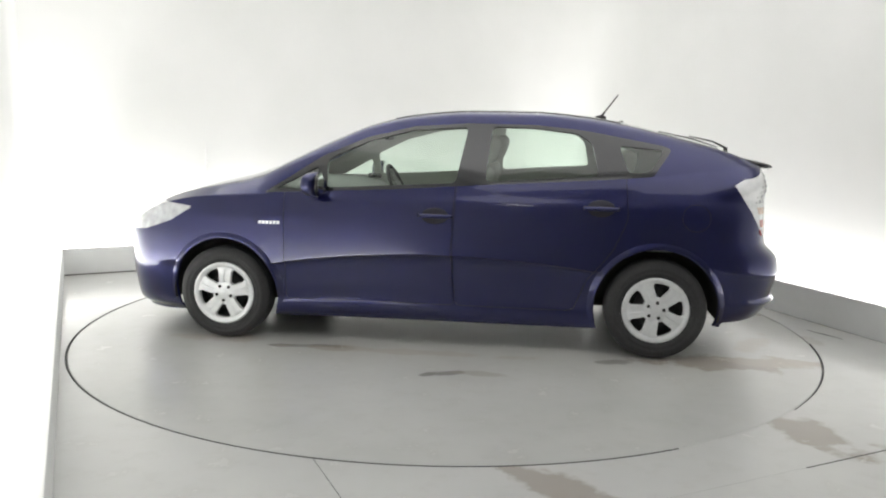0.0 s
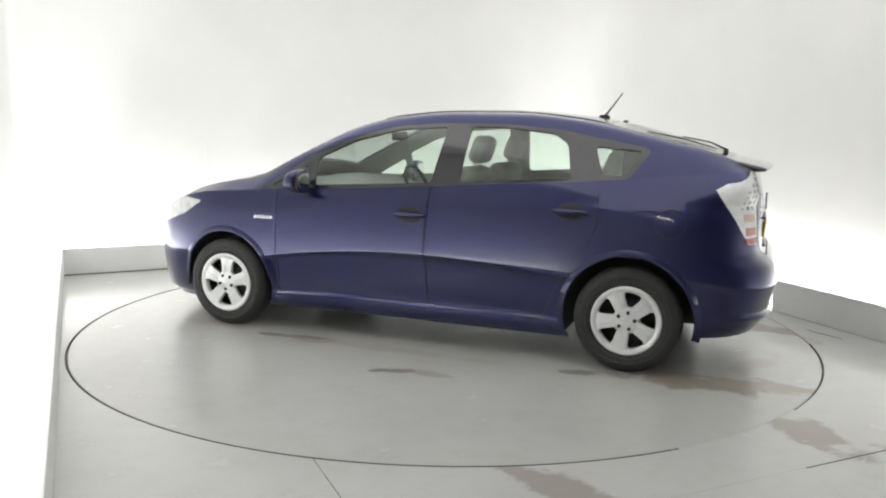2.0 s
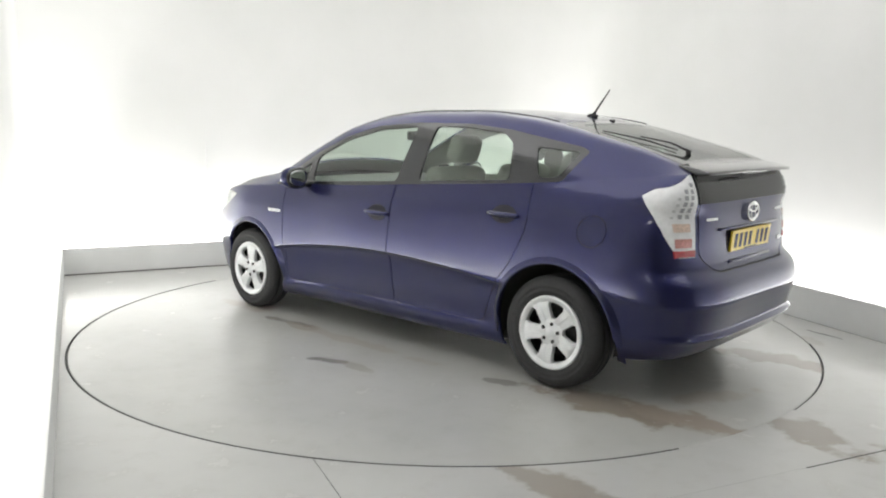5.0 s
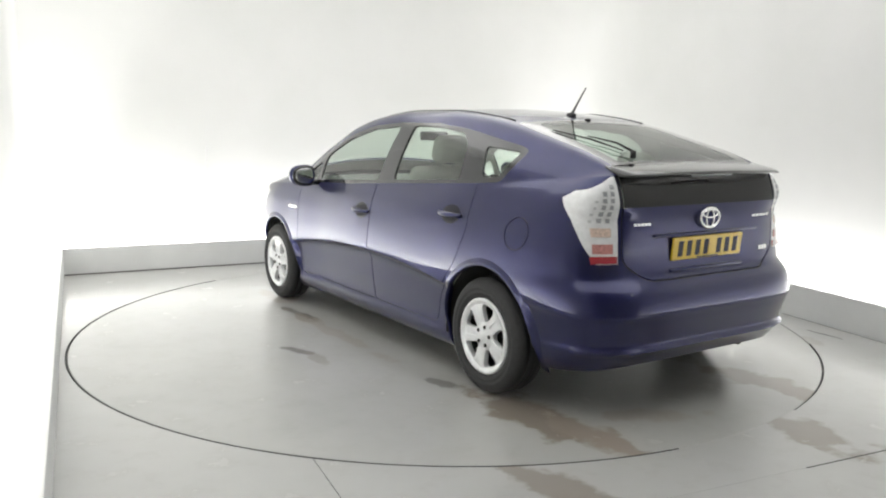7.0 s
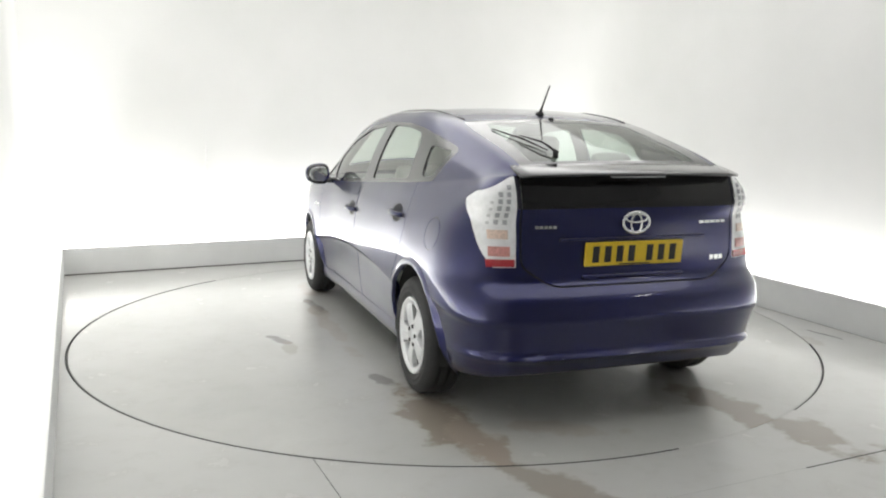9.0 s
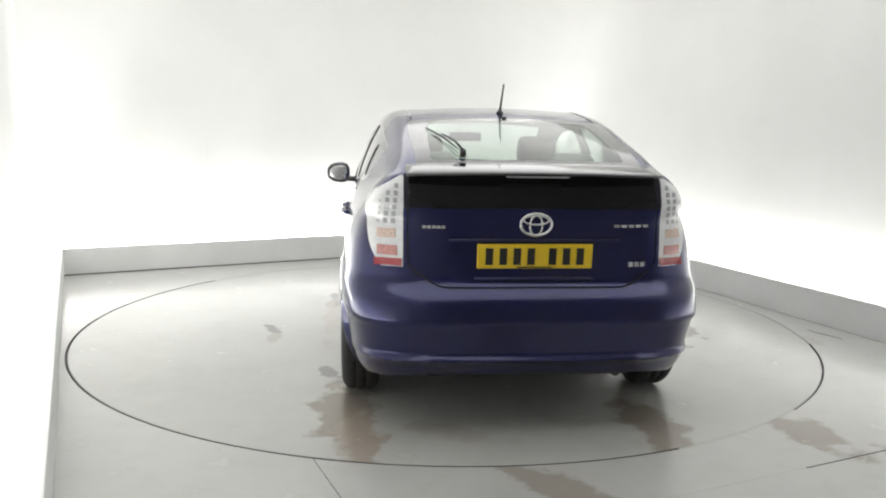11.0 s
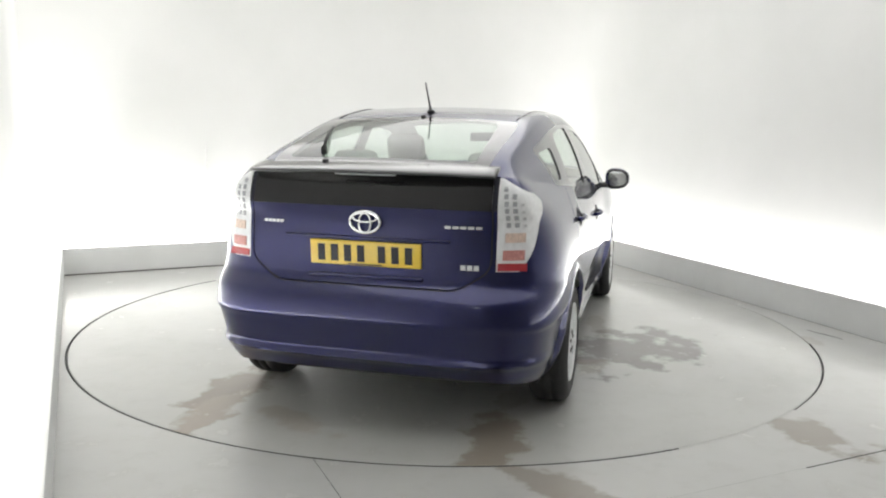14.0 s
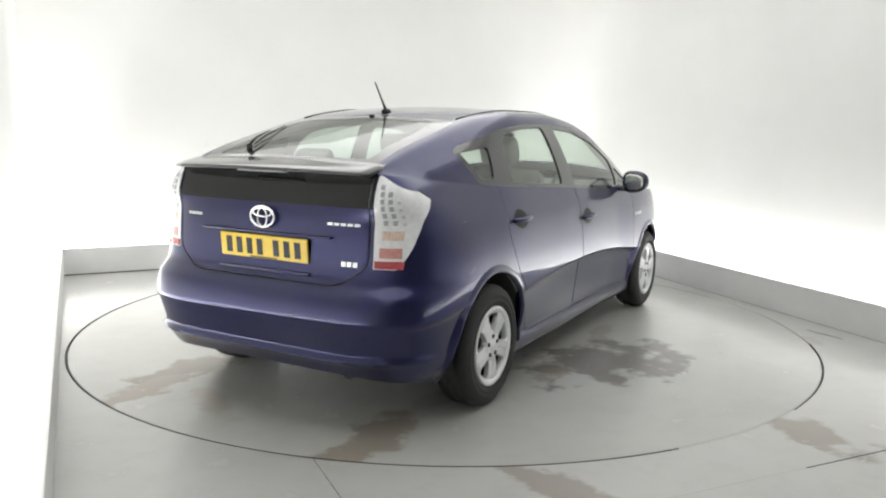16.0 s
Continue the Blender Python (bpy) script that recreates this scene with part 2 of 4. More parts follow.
def tube_bm(points, radius, sides=8):
    pts = [Vector(p) for p in points]
    radii = radius if isinstance(radius, (list, tuple)) else [radius] * len(pts)
    verts, faces = [], []
    for i, p in enumerate(pts):
        d = (pts[min(i + 1, len(pts) - 1)] - pts[max(i - 1, 0)]).normalized()
        a = d.orthogonal().normalized() if i == 0 else (a - d * a.dot(d)).normalized()
        b = d.cross(a)
        for k in range(sides):
            w = 2 * math.pi * k / sides
            verts.append(p + radii[i] * (a * math.cos(w) + b * math.sin(w)))
    for i in range(len(pts) - 1):
        for k in range(sides):
            faces.append([i * sides + k, i * sides + (k + 1) % sides, (i + 1) * sides + (k + 1) % sides, (i + 1) * sides + k])
    faces += [list(range(sides))[::-1], [(len(pts) - 1) * sides + k for k in range(sides)]]
    bm = data_bm(verts, faces)
    bmesh.ops.recalc_face_normals(bm, faces=bm.faces[:])
    return bm


def merge(*bms):
    out = bmesh.new()
    for b in bms:
        me = bpy.data.meshes.new("piece")
        b.to_mesh(me)
        b.free()
        out.from_mesh(me)
        bpy.data.meshes.remove(me)
    return out


CURVES = {}


def interp(x, xs, ys):
    """Smooth monotone interpolation through a few control points."""
    key = id(xs)
    if key not in CURVES:
        px, py = list(xs), list(ys)
        if px[0] > px[-1]:
            px, py = px[::-1], py[::-1]
        d = [(py[i + 1] - py[i]) / (px[i + 1] - px[i]) for i in range(len(px) - 1)]
        m = [d[0]] + [0.0 if d[i - 1] * d[i] <= 0 else 2 * d[i - 1] * d[i] / (d[i - 1] + d[i]) for i in range(1, len(d))] + [d[-1]]
        CURVES[key] = (px, py, m)
    px, py, m = CURVES[key]
    x = min(max(x, px[0]), px[-1])
    i = 0
    while i < len(px) - 2 and x > px[i + 1]:
        i += 1
    h = px[i + 1] - px[i]
    t = (x - px[i]) / h
    return (1 + 2 * t) * (1 - t) ** 2 * py[i] + t * (1 - t) ** 2 * h * m[i] + t * t * (3 - 2 * t) * py[i + 1] + t * t * (t - 1) * h * m[i + 1]


# ---- the booth ----
def booth_box(name, u0, u1, v0, v1, z0, z1, mat, bevel=0.0):
    bm = box_bm((u0, v0, z0), (u1, v1, z1), bevel, at=Matrix.Rotation(TURN, 4, "Z"))
    return mesh_object(name, bm, mat, smooth=False)


T = 0.12
# the deck's true edges: the rear and right upstands stand a little out of square
REAR_A, REAR_B, RIGHT_C = Vector((U0, 2.762)), Vector((2.752, 2.994)), Vector((2.228, -6.2))


def strip_bm(line, depth, z0, z1):
    """A wall along a line of (u, v) points, drawn outward (to the line's left) by depth."""
    pts = [Vector(p) for p in line]
    outer = []
    for i, p in enumerate(pts):
        d0 = (p - pts[max(i - 1, 0)]) if i else (pts[1] - p)
        d1 = (pts[min(i + 1, len(pts) - 1)] - p) if i < len(pts) - 1 else (p - pts[i - 1])
        n0, n1 = Vector((-d0.y, d0.x)).normalized(), Vector((-d1.y, d1.x)).normalized()
        nn = (n0 + n1).normalized()
        outer.append(p + nn * depth / max(0.3, nn.dot(n0)))
    verts, faces, k = [], [], len(pts)
    for row, z in ((pts, z0), (pts, z1), (outer, z1), (outer, z0)):
        verts += [uv(p.x, p.y, z) for p in row]
    for i in range(k - 1):
        for a in range(4):
            b = (a + 1) % 4
            faces.append([a * k + i, a * k + i + 1, b * k + i + 1, b * k + i])
    faces += [[0, k, 2 * k, 3 * k], [k - 1, 2 * k - 1, 3 * k - 1, 4 * k - 1]]
    bm = data_bm(verts, faces)
    bmesh.ops.recalc_face_normals(bm, faces=bm.faces[:])
    return bm


def offset_line(p, q, d):
    n = Vector((-(q - p).y, (q - p).x)).normalized() * d
    return p + n, q + n


w0, w1 = offset_line(REAR_A, REAR_B, GAP)
w2, w3 = offset_line(REAR_B, RIGHT_C, GAP)
run0, run1 = (w1 - w0).normalized(), (w3 - w2).normalized()
det = run0.x * -run1.y + run1.x * run0.y
gap01 = w2 - w0
along0 = (gap01.x * -run1.y + run1.x * gap01.y) / det
CORNER = w0 + run0 * along0
BEND = 0.9                                  # radius of the swept rear corner
start, stop = CORNER - run0 * BEND, CORNER + run1 * BEND
swept = [tuple((1 - t) ** 2 * start + 2 * t * (1 - t) * CORNER + t * t * stop) for t in (k / 12 for k in range(13))]
LEFT_END = w0 - run0 * GAP
BACK_END = w3 + run1 * ((BACK_V - w3.y) / run1.y)


def wall(name, line, mat, label):
    ob = mesh_object(name, strip_bm(line, T, -0.1, CEILING), mat)
    e = ob.modifiers.new("edges", "EDGE_SPLIT")
    e.split_angle = radians(30)
    return tagged(ob, label, "wall", kind="structure")


MOUTH = w3 + run1 * ((-3.1 - w3.y) / run1.y)
wall("wall_rear", [tuple(LEFT_END)] + swept + [tuple(MOUTH)], WALL, "smooth white wall swept round the booth's rear corner")
wall("wall_hall_right", [tuple(MOUTH), tuple(BACK_END)], WALL, "plain white wall beyond the booth")
tagged(booth_box("wall_hall_left", U0 - GAP - T, U0 - GAP, BACK_V, -3.1, -0.1, CEILING, WALL), "plain white wall beyond the booth", "wall", kind="structure")
tagged(booth_box("wall_left", U0 - GAP - T, U0 - GAP, -3.1, V1 + GAP + 0.3, -0.1, CEILING, WALL), "smooth white side wall washed by cove light", "wall", kind="structure")
tagged(booth_box("wall_front", U0 - GAP - T, RIGHT_U + T, BACK_V - T, BACK_V, -0.1, CEILING, SHUTTER), "plain grey wall closing the hall", "wall", kind="structure")
tagged(booth_box("ceiling_hall", U0 - GAP - T, RIGHT_U + 0.6, BACK_V - T, -4.3, CEILING, CEILING + T, SHUTTER), "plain grey ceiling beyond the booth", "ceiling", kind="structure")
tagged(booth_box("ceiling", U0 - GAP - T, RIGHT_U + 0.6, -4.3, V1 + 1.0, CEILING, CEILING + T, WALL), "plain white booth ceiling", "ceiling", kind="structure")
tagged(booth_box("floor_base", U0 - GAP, RIGHT_U + 0.5, BACK_V, V1 + 0.9, -0.14, -0.05, WALL), "pale base under the deck and the cove troughs", "floor", kind="structure")
# low upstands that hide the cove lamps
tagged(mesh_object("upstand_rear", strip_bm([tuple(REAR_A), tuple(REAR_B), tuple(RIGHT_C)], 0.03, -0.05, UP), UPSTAND, smooth=False), "low pale grey upstand along the deck's far sides", "upstand", kind="structure")
tagged(booth_box("upstand_left", U0 - 0.03, U0, -6.2, REAR_A.y - 0.001, -0.05, UP, UPSTAND, 0.004), "low pale upstand along the deck's side", "upstand", kind="structure")

RADIUS = 2.438


def ring_deck():
    """The fixed deck: a rectangle with a round hole, in sectors."""
    n, verts, faces = 144, [], []
    for k in range(n):
        a = 2 * math.pi * k / n
        c, s = math.cos(a), math.sin(a)
        scale = min((U1 if c > 0 else U0) / c if abs(c) > 1e-6 else 1e9, (V1 if s > 0 else V0) / s if abs(s) > 1e-6 else 1e9)
        for rr in (RADIUS + 0.006, scale):
            verts.append((rr * c, rr * s, 0.0))
        verts.append(((RADIUS + 0.006) * c, (RADIUS + 0.006) * s, -0.045))
    for k in range(n):
        j = (k + 1) % n
        faces += [[3 * k, 3 * k + 1, 3 * j + 1, 3 * j], [3 * k + 2, 3 * k, 3 * j, 3 * j + 2]]
    for u, v in ((U0, V0), (U1, V0), (U0, V1), (U1, V1)):
        i = len(verts)
        verts.append((u, v, 0.0))
        near = sorted(range(n), key=lambda k: (verts[3 * k + 1][0] - u) ** 2 + (verts[3 * k + 1][1] - v) ** 2)
        a, b = sorted(near[:2])
        if b - a > 1:
            a, b = b, a
        faces.append([3 * a + 1, i, 3 * b + 1])
    bm = data_bm(verts, faces)
    bm.normal_update()
    bm.transform(Matrix.Rotation(TURN, 4, "Z"))
    return bm


tagged(mesh_object("floor", ring_deck(), DECK, smooth=False), "grey painted floor deck round the turntable with brown stains", "floor", kind="structure")
tagged(booth_box("floor_front", U0, U1, BACK_V, V0 - 0.008, -0.05, 0.0, DECK), "grey painted floor before the turntable deck", "floor", kind="structure")
tagged(booth_box("deck_joint_filling", U0, 0.36, V0 - 0.008, V0, -0.03, -0.0005, DECK), "pale dirt filling the joint between floor decks", "floor joint", kind="structure")
tagged(booth_box("pit_base", U0, U1, V0 - 0.02, V1, -0.06, -0.046, GROOVE), "dark recess under the turntable gap", "recess", kind="structure")


def seam_strip(name, u0, v0, u1, v1, width=0.005):
    d = Vector((u1 - u0, v1 - v0, 0))
    side = Vector((-d.y, d.x, 0)).normalized() * width / 2
    a, b = Vector((u0, v0, 0.0015)), Vector((u1, v1, 0.0015))
    bm = prism_bm([((a + side).x, (a + side).y), ((b + side).x, (b + side).y), ((b - side).x, (b - side).y), ((a - side).x, (a - side).y)], 0.0006, 0.0016, lambda x, y, z: uv(x, y, z))
    return tagged(mesh_object(name, bm, JOINT, smooth=False), "thin dark joint between floor plates", "floor joint", kind="structure")


seam_strip("floor_joint_1", -1.495, -1.94, -1.495, -2.79, 0.0018)
seam_strip("floor_joint_2", 2.29, -1.13, 2.31, -1.40, 0.012)
seam_strip("rear_joint", REAR_A.x + 0.01, REAR_A.y - 0.005, REAR_B.x - 0.01, REAR_B.y - 0.005, 0.008)
seam_strip("right_joint", REAR_B.x - 0.006, REAR_B.y - 0.01, 2.427, -2.7, 0.006)


tagged(mesh_object("base_joint_rear", strip_bm([(REAR_A.x + 0.002, REAR_A.y - 0.0035), (REAR_B.x - 0.004, REAR_B.y - 0.0035)], 0.003, 0.0, 0.009), JOINT, smooth=False), "dark joint at the upstand's foot", "floor joint", kind="structure")
tagged(mesh_object("cove_cable", tube_bm([uv(-2.665, -0.2, -0.02), uv(-2.66, 1.4, -0.02), uv(-2.66, 2.84, -0.02)], 0.0028, 6), STEEL), "thin dark cable lying in the cove", "cable", kind="structure")
tagged(booth_box("wall_joint", -1.163, -1.155, 2.80 + GAP, 2.825 + GAP, 0.80, 1.19, HOUSING), "short white joint strip on the wall", "wall joint", kind="structure")


def turntable():
    root = tagged(new("turntable"), "round grey painted steel turntable with brown tyre stains", "turntable")
    n = 160
    verts, faces = [(0, 0, 0)], []
    rings = [0.6, 1.2, 1.8, RADIUS - 0.010, RADIUS - 0.004]
    for r in rings:
        for k in range(n):
            a = 2 * math.pi * k / n
            verts.append((r * math.cos(a), r * math.sin(a), 0.0 if r < RADIUS - 0.005 else -0.004))
    for k in range(n):
        j = (k + 1) % n
        faces.append([0, 1 + k, 1 + j])
        for q in range(len(rings) - 1):
            a, b = 1 + q * n, 1 + (q + 1) * n
            faces.append([a + k, b + k, b + j, a + j])
    part("disc", data_bm(verts, faces), DISC, root, smooth=False)
    edge = spin_bm([(RADIUS - 0.004, -0.004), (RADIUS - 0.004, -0.040), (RADIUS - 0.030, -0.040)], n)
    edge.transform(Matrix.Rotation(radians(90), 4, "X"))
    part("rim_band", edge, STEEL, root, "dark steel band round the disc's edge", smooth=False)
    return root


TABLE = turntable()


def gap_arc(name, a0, a1, mat, label, inset=0.0):
    """A stretch of the round gap's edging, fixed to the deck."""
    n = max(4, int((a1 - a0) / 2))
    verts, faces = [], []
    prof = [(RADIUS - 0.003 + inset, -0.006), (RADIUS - 0.003 + inset, 0.0008), (RADIUS + 0.004, 0.0012), (RADIUS + 0.0065, 0.0006), (RADIUS + 0.0065, -0.006)]
    for k in range(n + 1):
        a = radians(a0 + (a1 - a0) * k / n)
        verts += [(r * math.cos(a), r * math.sin(a), z) for r, z in prof]
    m = len(prof)
    for k in range(n):
        for j in range(m):
            faces.append([k * m + j, k * m + (j + 1) % m, (k + 1) * m + (j + 1) % m, (k + 1) * m + j])
    faces += [list(range(m)), list(range(n * m, n * m + m))[::-1]]
    bm = data_bm(verts, faces)
    bmesh.ops.recalc_face_normals(bm, faces=bm.faces[:])
    tagged(mesh_object(name, bm, mat, smooth=False), label, "floor joint", kind="structure")


gap_arc("gap_edging_1", 146, 295, GROOVE, "thin dark edging of the turntable's gap")
gap_arc("gap_edging_2", 316, 350, GROOVE, "thin dark edging of the turntable's gap", 0.0045)
gap_arc("gap_filling_1", 295, 316, DECK, "pale dirt filling the turntable's gap")
gap_arc("gap_filling_2", 350, 506, DECK, "pale dirt filling the turntable's gap")


def ceiling_fill(u0, u1, v0, v1):
    """An unseen fill added over the booth: an aluminium frame, a glowing membrane, and the lamp that it stands for."""
    root = tagged(new("ceiling_fill"), "large white glowing fill panel added unseen over the turntable", "ceiling light")
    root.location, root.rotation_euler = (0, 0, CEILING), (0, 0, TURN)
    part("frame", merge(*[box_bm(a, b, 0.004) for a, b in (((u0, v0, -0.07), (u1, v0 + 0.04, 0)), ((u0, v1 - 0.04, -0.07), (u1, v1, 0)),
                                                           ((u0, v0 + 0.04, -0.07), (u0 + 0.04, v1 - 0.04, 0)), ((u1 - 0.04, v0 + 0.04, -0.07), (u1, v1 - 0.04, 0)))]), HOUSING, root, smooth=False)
    part("membrane", box_bm((u0 + 0.04, v0 + 0.04, -0.04), (u1 - 0.04, v1 - 0.04, -0.03)), FILL_GLOW, root, "glowing white membrane of the added fill panel", smooth=False)
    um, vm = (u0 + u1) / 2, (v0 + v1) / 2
    area_lamp("ceiling_fill_lamp", uv(um, vm, CEILING - 0.075), uv(um, vm, 0), u1 - u0 - 0.1, v1 - v0 - 0.1, FILL_POWER * (u1 - u0) * (v1 - v0), COOL, udir)


def batten(u, v, length):
    """A slim batten light along the ceiling's edge: white housing with a glowing lens."""
    root = tagged(new("batten_light"), "slim white batten light near the ceiling edge", "ceiling light")
    root.location, root.rotation_euler = uv(u, v, CEILING), (0, 0, TURN + radians(90))
    part("housing", box_bm((-length / 2, -0.06, -0.05), (length / 2, 0.06, 0.0), 0.006), HOUSING, root, smooth=False)
    part("lens", box_bm((-length / 2 + 0.03, -0.020, -0.085), (length / 2 - 0.03, 0.020, -0.05), 0.008), TUBE, root, "glowing white lens")


ceiling_fill(-2.3, 2.3, -3.7, 2.5)
batten(-2.50, -4.55, 0.6)
batten(2.10, -4.55, 0.6)

# ---- the car: x forward, y to its left, z up, origin on the ground between the axles ----
AXLE_F, AXLE_R, HUB_Z, TYRE_R, FRONT_R = 1.35, -1.35, 0.305, 0.304, 0.297
ARCH_R = {AXLE_F: 0.349, AXLE_R: 0.370}

MID_W = ([0.13, 0.165, 0.20, 0.235, 0.262, 0.280, 0.40, 0.52, 0.572, 0.592, 0.64, 0.70, 0.76, 0.82, 0.88, 0.92, 0.95, 1.02, 1.10, 1.20],
         [0.74, 0.796, 0.815, 0.8205, 0.8195, 0.8165, 0.828, 0.838, 0.850, 0.8735, 0.8715, 0.8675, 0.8620, 0.8550, 0.8455, 0.8355, 0.824, 0.800, 0.765, 0.70])
REAR_W = ([0.20, 0.25, 0.30, 0.36, 0.50, 0.562, 0.588, 0.64, 0.70, 0.80, 0.92, 1.00, 1.10, 1.17], [0.765, 0.802, 0.819, 0.828, 0.846, 0.856, 0.868, 0.8655, 0.860, 0.845, 0.810, 0.772, 0.712, 0.645])
FRONT_X = ([0.12, 0.17, 0.30, 0.45, 0.60, 0.66, 0.75, 0.85, 0.95], [2.16, 2.20, 2.215, 2.225, 2.225, 2.215, 2.16, 2.09, 2.0])
REAR_X = ([0.20, 0.27, 0.33, 0.352, 0.378, 0.42, 0.480, 0.506, 0.524, 0.56, 0.60, 0.63, 0.655, 0.680, 0.70, 0.80, 0.95, 1.02, 1.10, 1.17],
          [-1.99, -2.05, -2.100, -2.124, -2.102, -2.110, -2.126, -2.1325, -2.1385, -2.1335, -2.124, -2.109, -2.085, -2.056, -2.042, -2.032, -2.030, -2.018, -1.99, -1.965])
TOP_Z = ([2.22, 2.16, 1.99, 1.80, 1.565, 1.40, 1.27, 1.15, 0.907, 0.667, 0.393, 0.162, -0.105, -0.33, -0.59, -0.85, -0.995, -1.177, -1.43, -1.645, -1.86, -1.97],
         [0.66, 0.705, 0.805, 0.905, 0.982, 1.020, 1.058, 1.112, 1.216, 1.322, 1.418, 1.466, 1.488, 1.494, 1.490, 1.469, 1.452, 1.419, 1.354, 1.298, 1.222, 1.166])
BELT_Z = ([2.22, 2.10, 1.95, 1.75, 1.50, 1.20, 0.95, 0.26, -0.13, -0.30, -1.0, -1.3, -1.6, -1.85, -1.97], [0.655, 0.725, 0.795, 0.865, 0.912, 0.930, 0.943, 0.985, 1.01, 1.025, 1.075, 1.092, 1.12, 1.15, 1.165])
RAIL_Y = ([1.25, 0.9, 0.7, 0.46, 0.2, -0.2, -0.6, -0.9, -1.2, -1.5, -1.8, -1.97], [0.70, 0.69, 0.67, 0.645, 0.622, 0.607, 0.598, 0.588, 0.578, 0.570, 0.565, 0.55])
RAIL_Z = ([1.25, 0.9, 0.7, 0.46, 0.2, -0.2, -0.6, -0.9, -1.2, -1.5, -1.8, -1.97], [0.985, 1.165, 1.262, 1.366, 1.428, 1.462, 1.462, 1.438, 1.388, 1.322, 1.236, 1.166])
SILL_Z = ([2.2, 1.9, 1.6, 1.0, -1.0, -1.6, -1.75, -1.9, -2.0, -2.1], [0.120, 0.125, 0.145, 0.155, 0.160, 0.19, 0.222, 0.236, 0.250, 0.285])


def crease_z(x):
    """The height of the crease along the flank."""
    if x > 1.05:
        return 0.501 - 0.17 * (x - 1.05)
    if x > -1.0:
        return 0.592 - 0.075 * (x + 0.05) ** 2
    return 0.592 - 0.0677 * max(0.0, 1 - (-1.0 - x) / 0.45) - 0.14 * min(0.5, max(0.0, -1.48 - x))


def half_width(x, z):
    crease = crease_z(x)
    shift = (0.592 - crease) * max(0.0, 1 - abs(z - crease) / 0.30)
    a = interp(z + shift, *MID_W)
    b = interp(z + shift, *REAR_W)
    k = min(1.0, max(0.0, (-0.9 - x) / 0.9))
    k = k * k * (3 - 2 * k)
    f = min(1.0, max(0.0, (x - 0.55) / 0.6))
    wing = 0.022 * f * f * (3 - 2 * f) * min(1.0, max(0.0, (0.98 - z) / 0.18))
    return a + (b - a) * k + wing


FRONT_W = ([0.14, 0.19, 0.27, 0.40, 0.55, 0.65, 0.80, 0.86, 0.95, 1.02], [0.72, 0.805, 0.837, 0.860, 0.874, 0.874, 0.867, 0.860, 0.832, 0.80])


def front_width(ph, z):
    """The half width that the front corner springs from: creased by the door, smooth round the nose."""
    k = min(1.0, max(0.0, (ph / (math.pi / 2) - 0.68) / 0.24))
    return half_width(1.15, z) * k + interp(z, *FRONT_W) * (1 - k)


def rear_power(z):
    """How square the rear corner is at a height: rounder low down, sharp under the spoiler."""
    k = min(1.0, max(0.0, (z - 0.95) / 0.20))
    return 4.8 + 8.0 * k * k * (3 - 2 * k)


def plan_point(s, z):
    """A point of the body's outline at height z; s runs 0..1 from the front's middle round the side to the rear's middle."""
    if s < 0.30:
        ph = s / 0.30 * math.pi / 2
        n, cx = 3.2, 1.15
        x = cx + (interp(z, *FRONT_X) - cx) * math.cos(ph) ** (2 / n)
        return x, front_width(ph, z) * math.sin(ph) ** (2 / n)
    if s > 0.68:
        ph = (1 - s) / 0.32 * math.pi / 2
        n, cx = rear_power(z), -1.25
        x = cx + (interp(z, *REAR_X) - cx) * math.cos(ph) ** (2 / n)
        return x, half_width(x, z) * math.sin(ph) ** (2 / n)
    x = 1.15 + (s - 0.30) / 0.38 * (-1.25 - 1.15)
    return x, half_width(x, z)


def s_columns():
    out = []
    for a, b, n, ease in ((0.0, 0.30, 34, True), (0.30, 0.68, 60, False), (0.68, 1.0, 44, True)):
        for i in range(n):
            out.append(a + (b - a) * i / n)
    return out + [1.0]


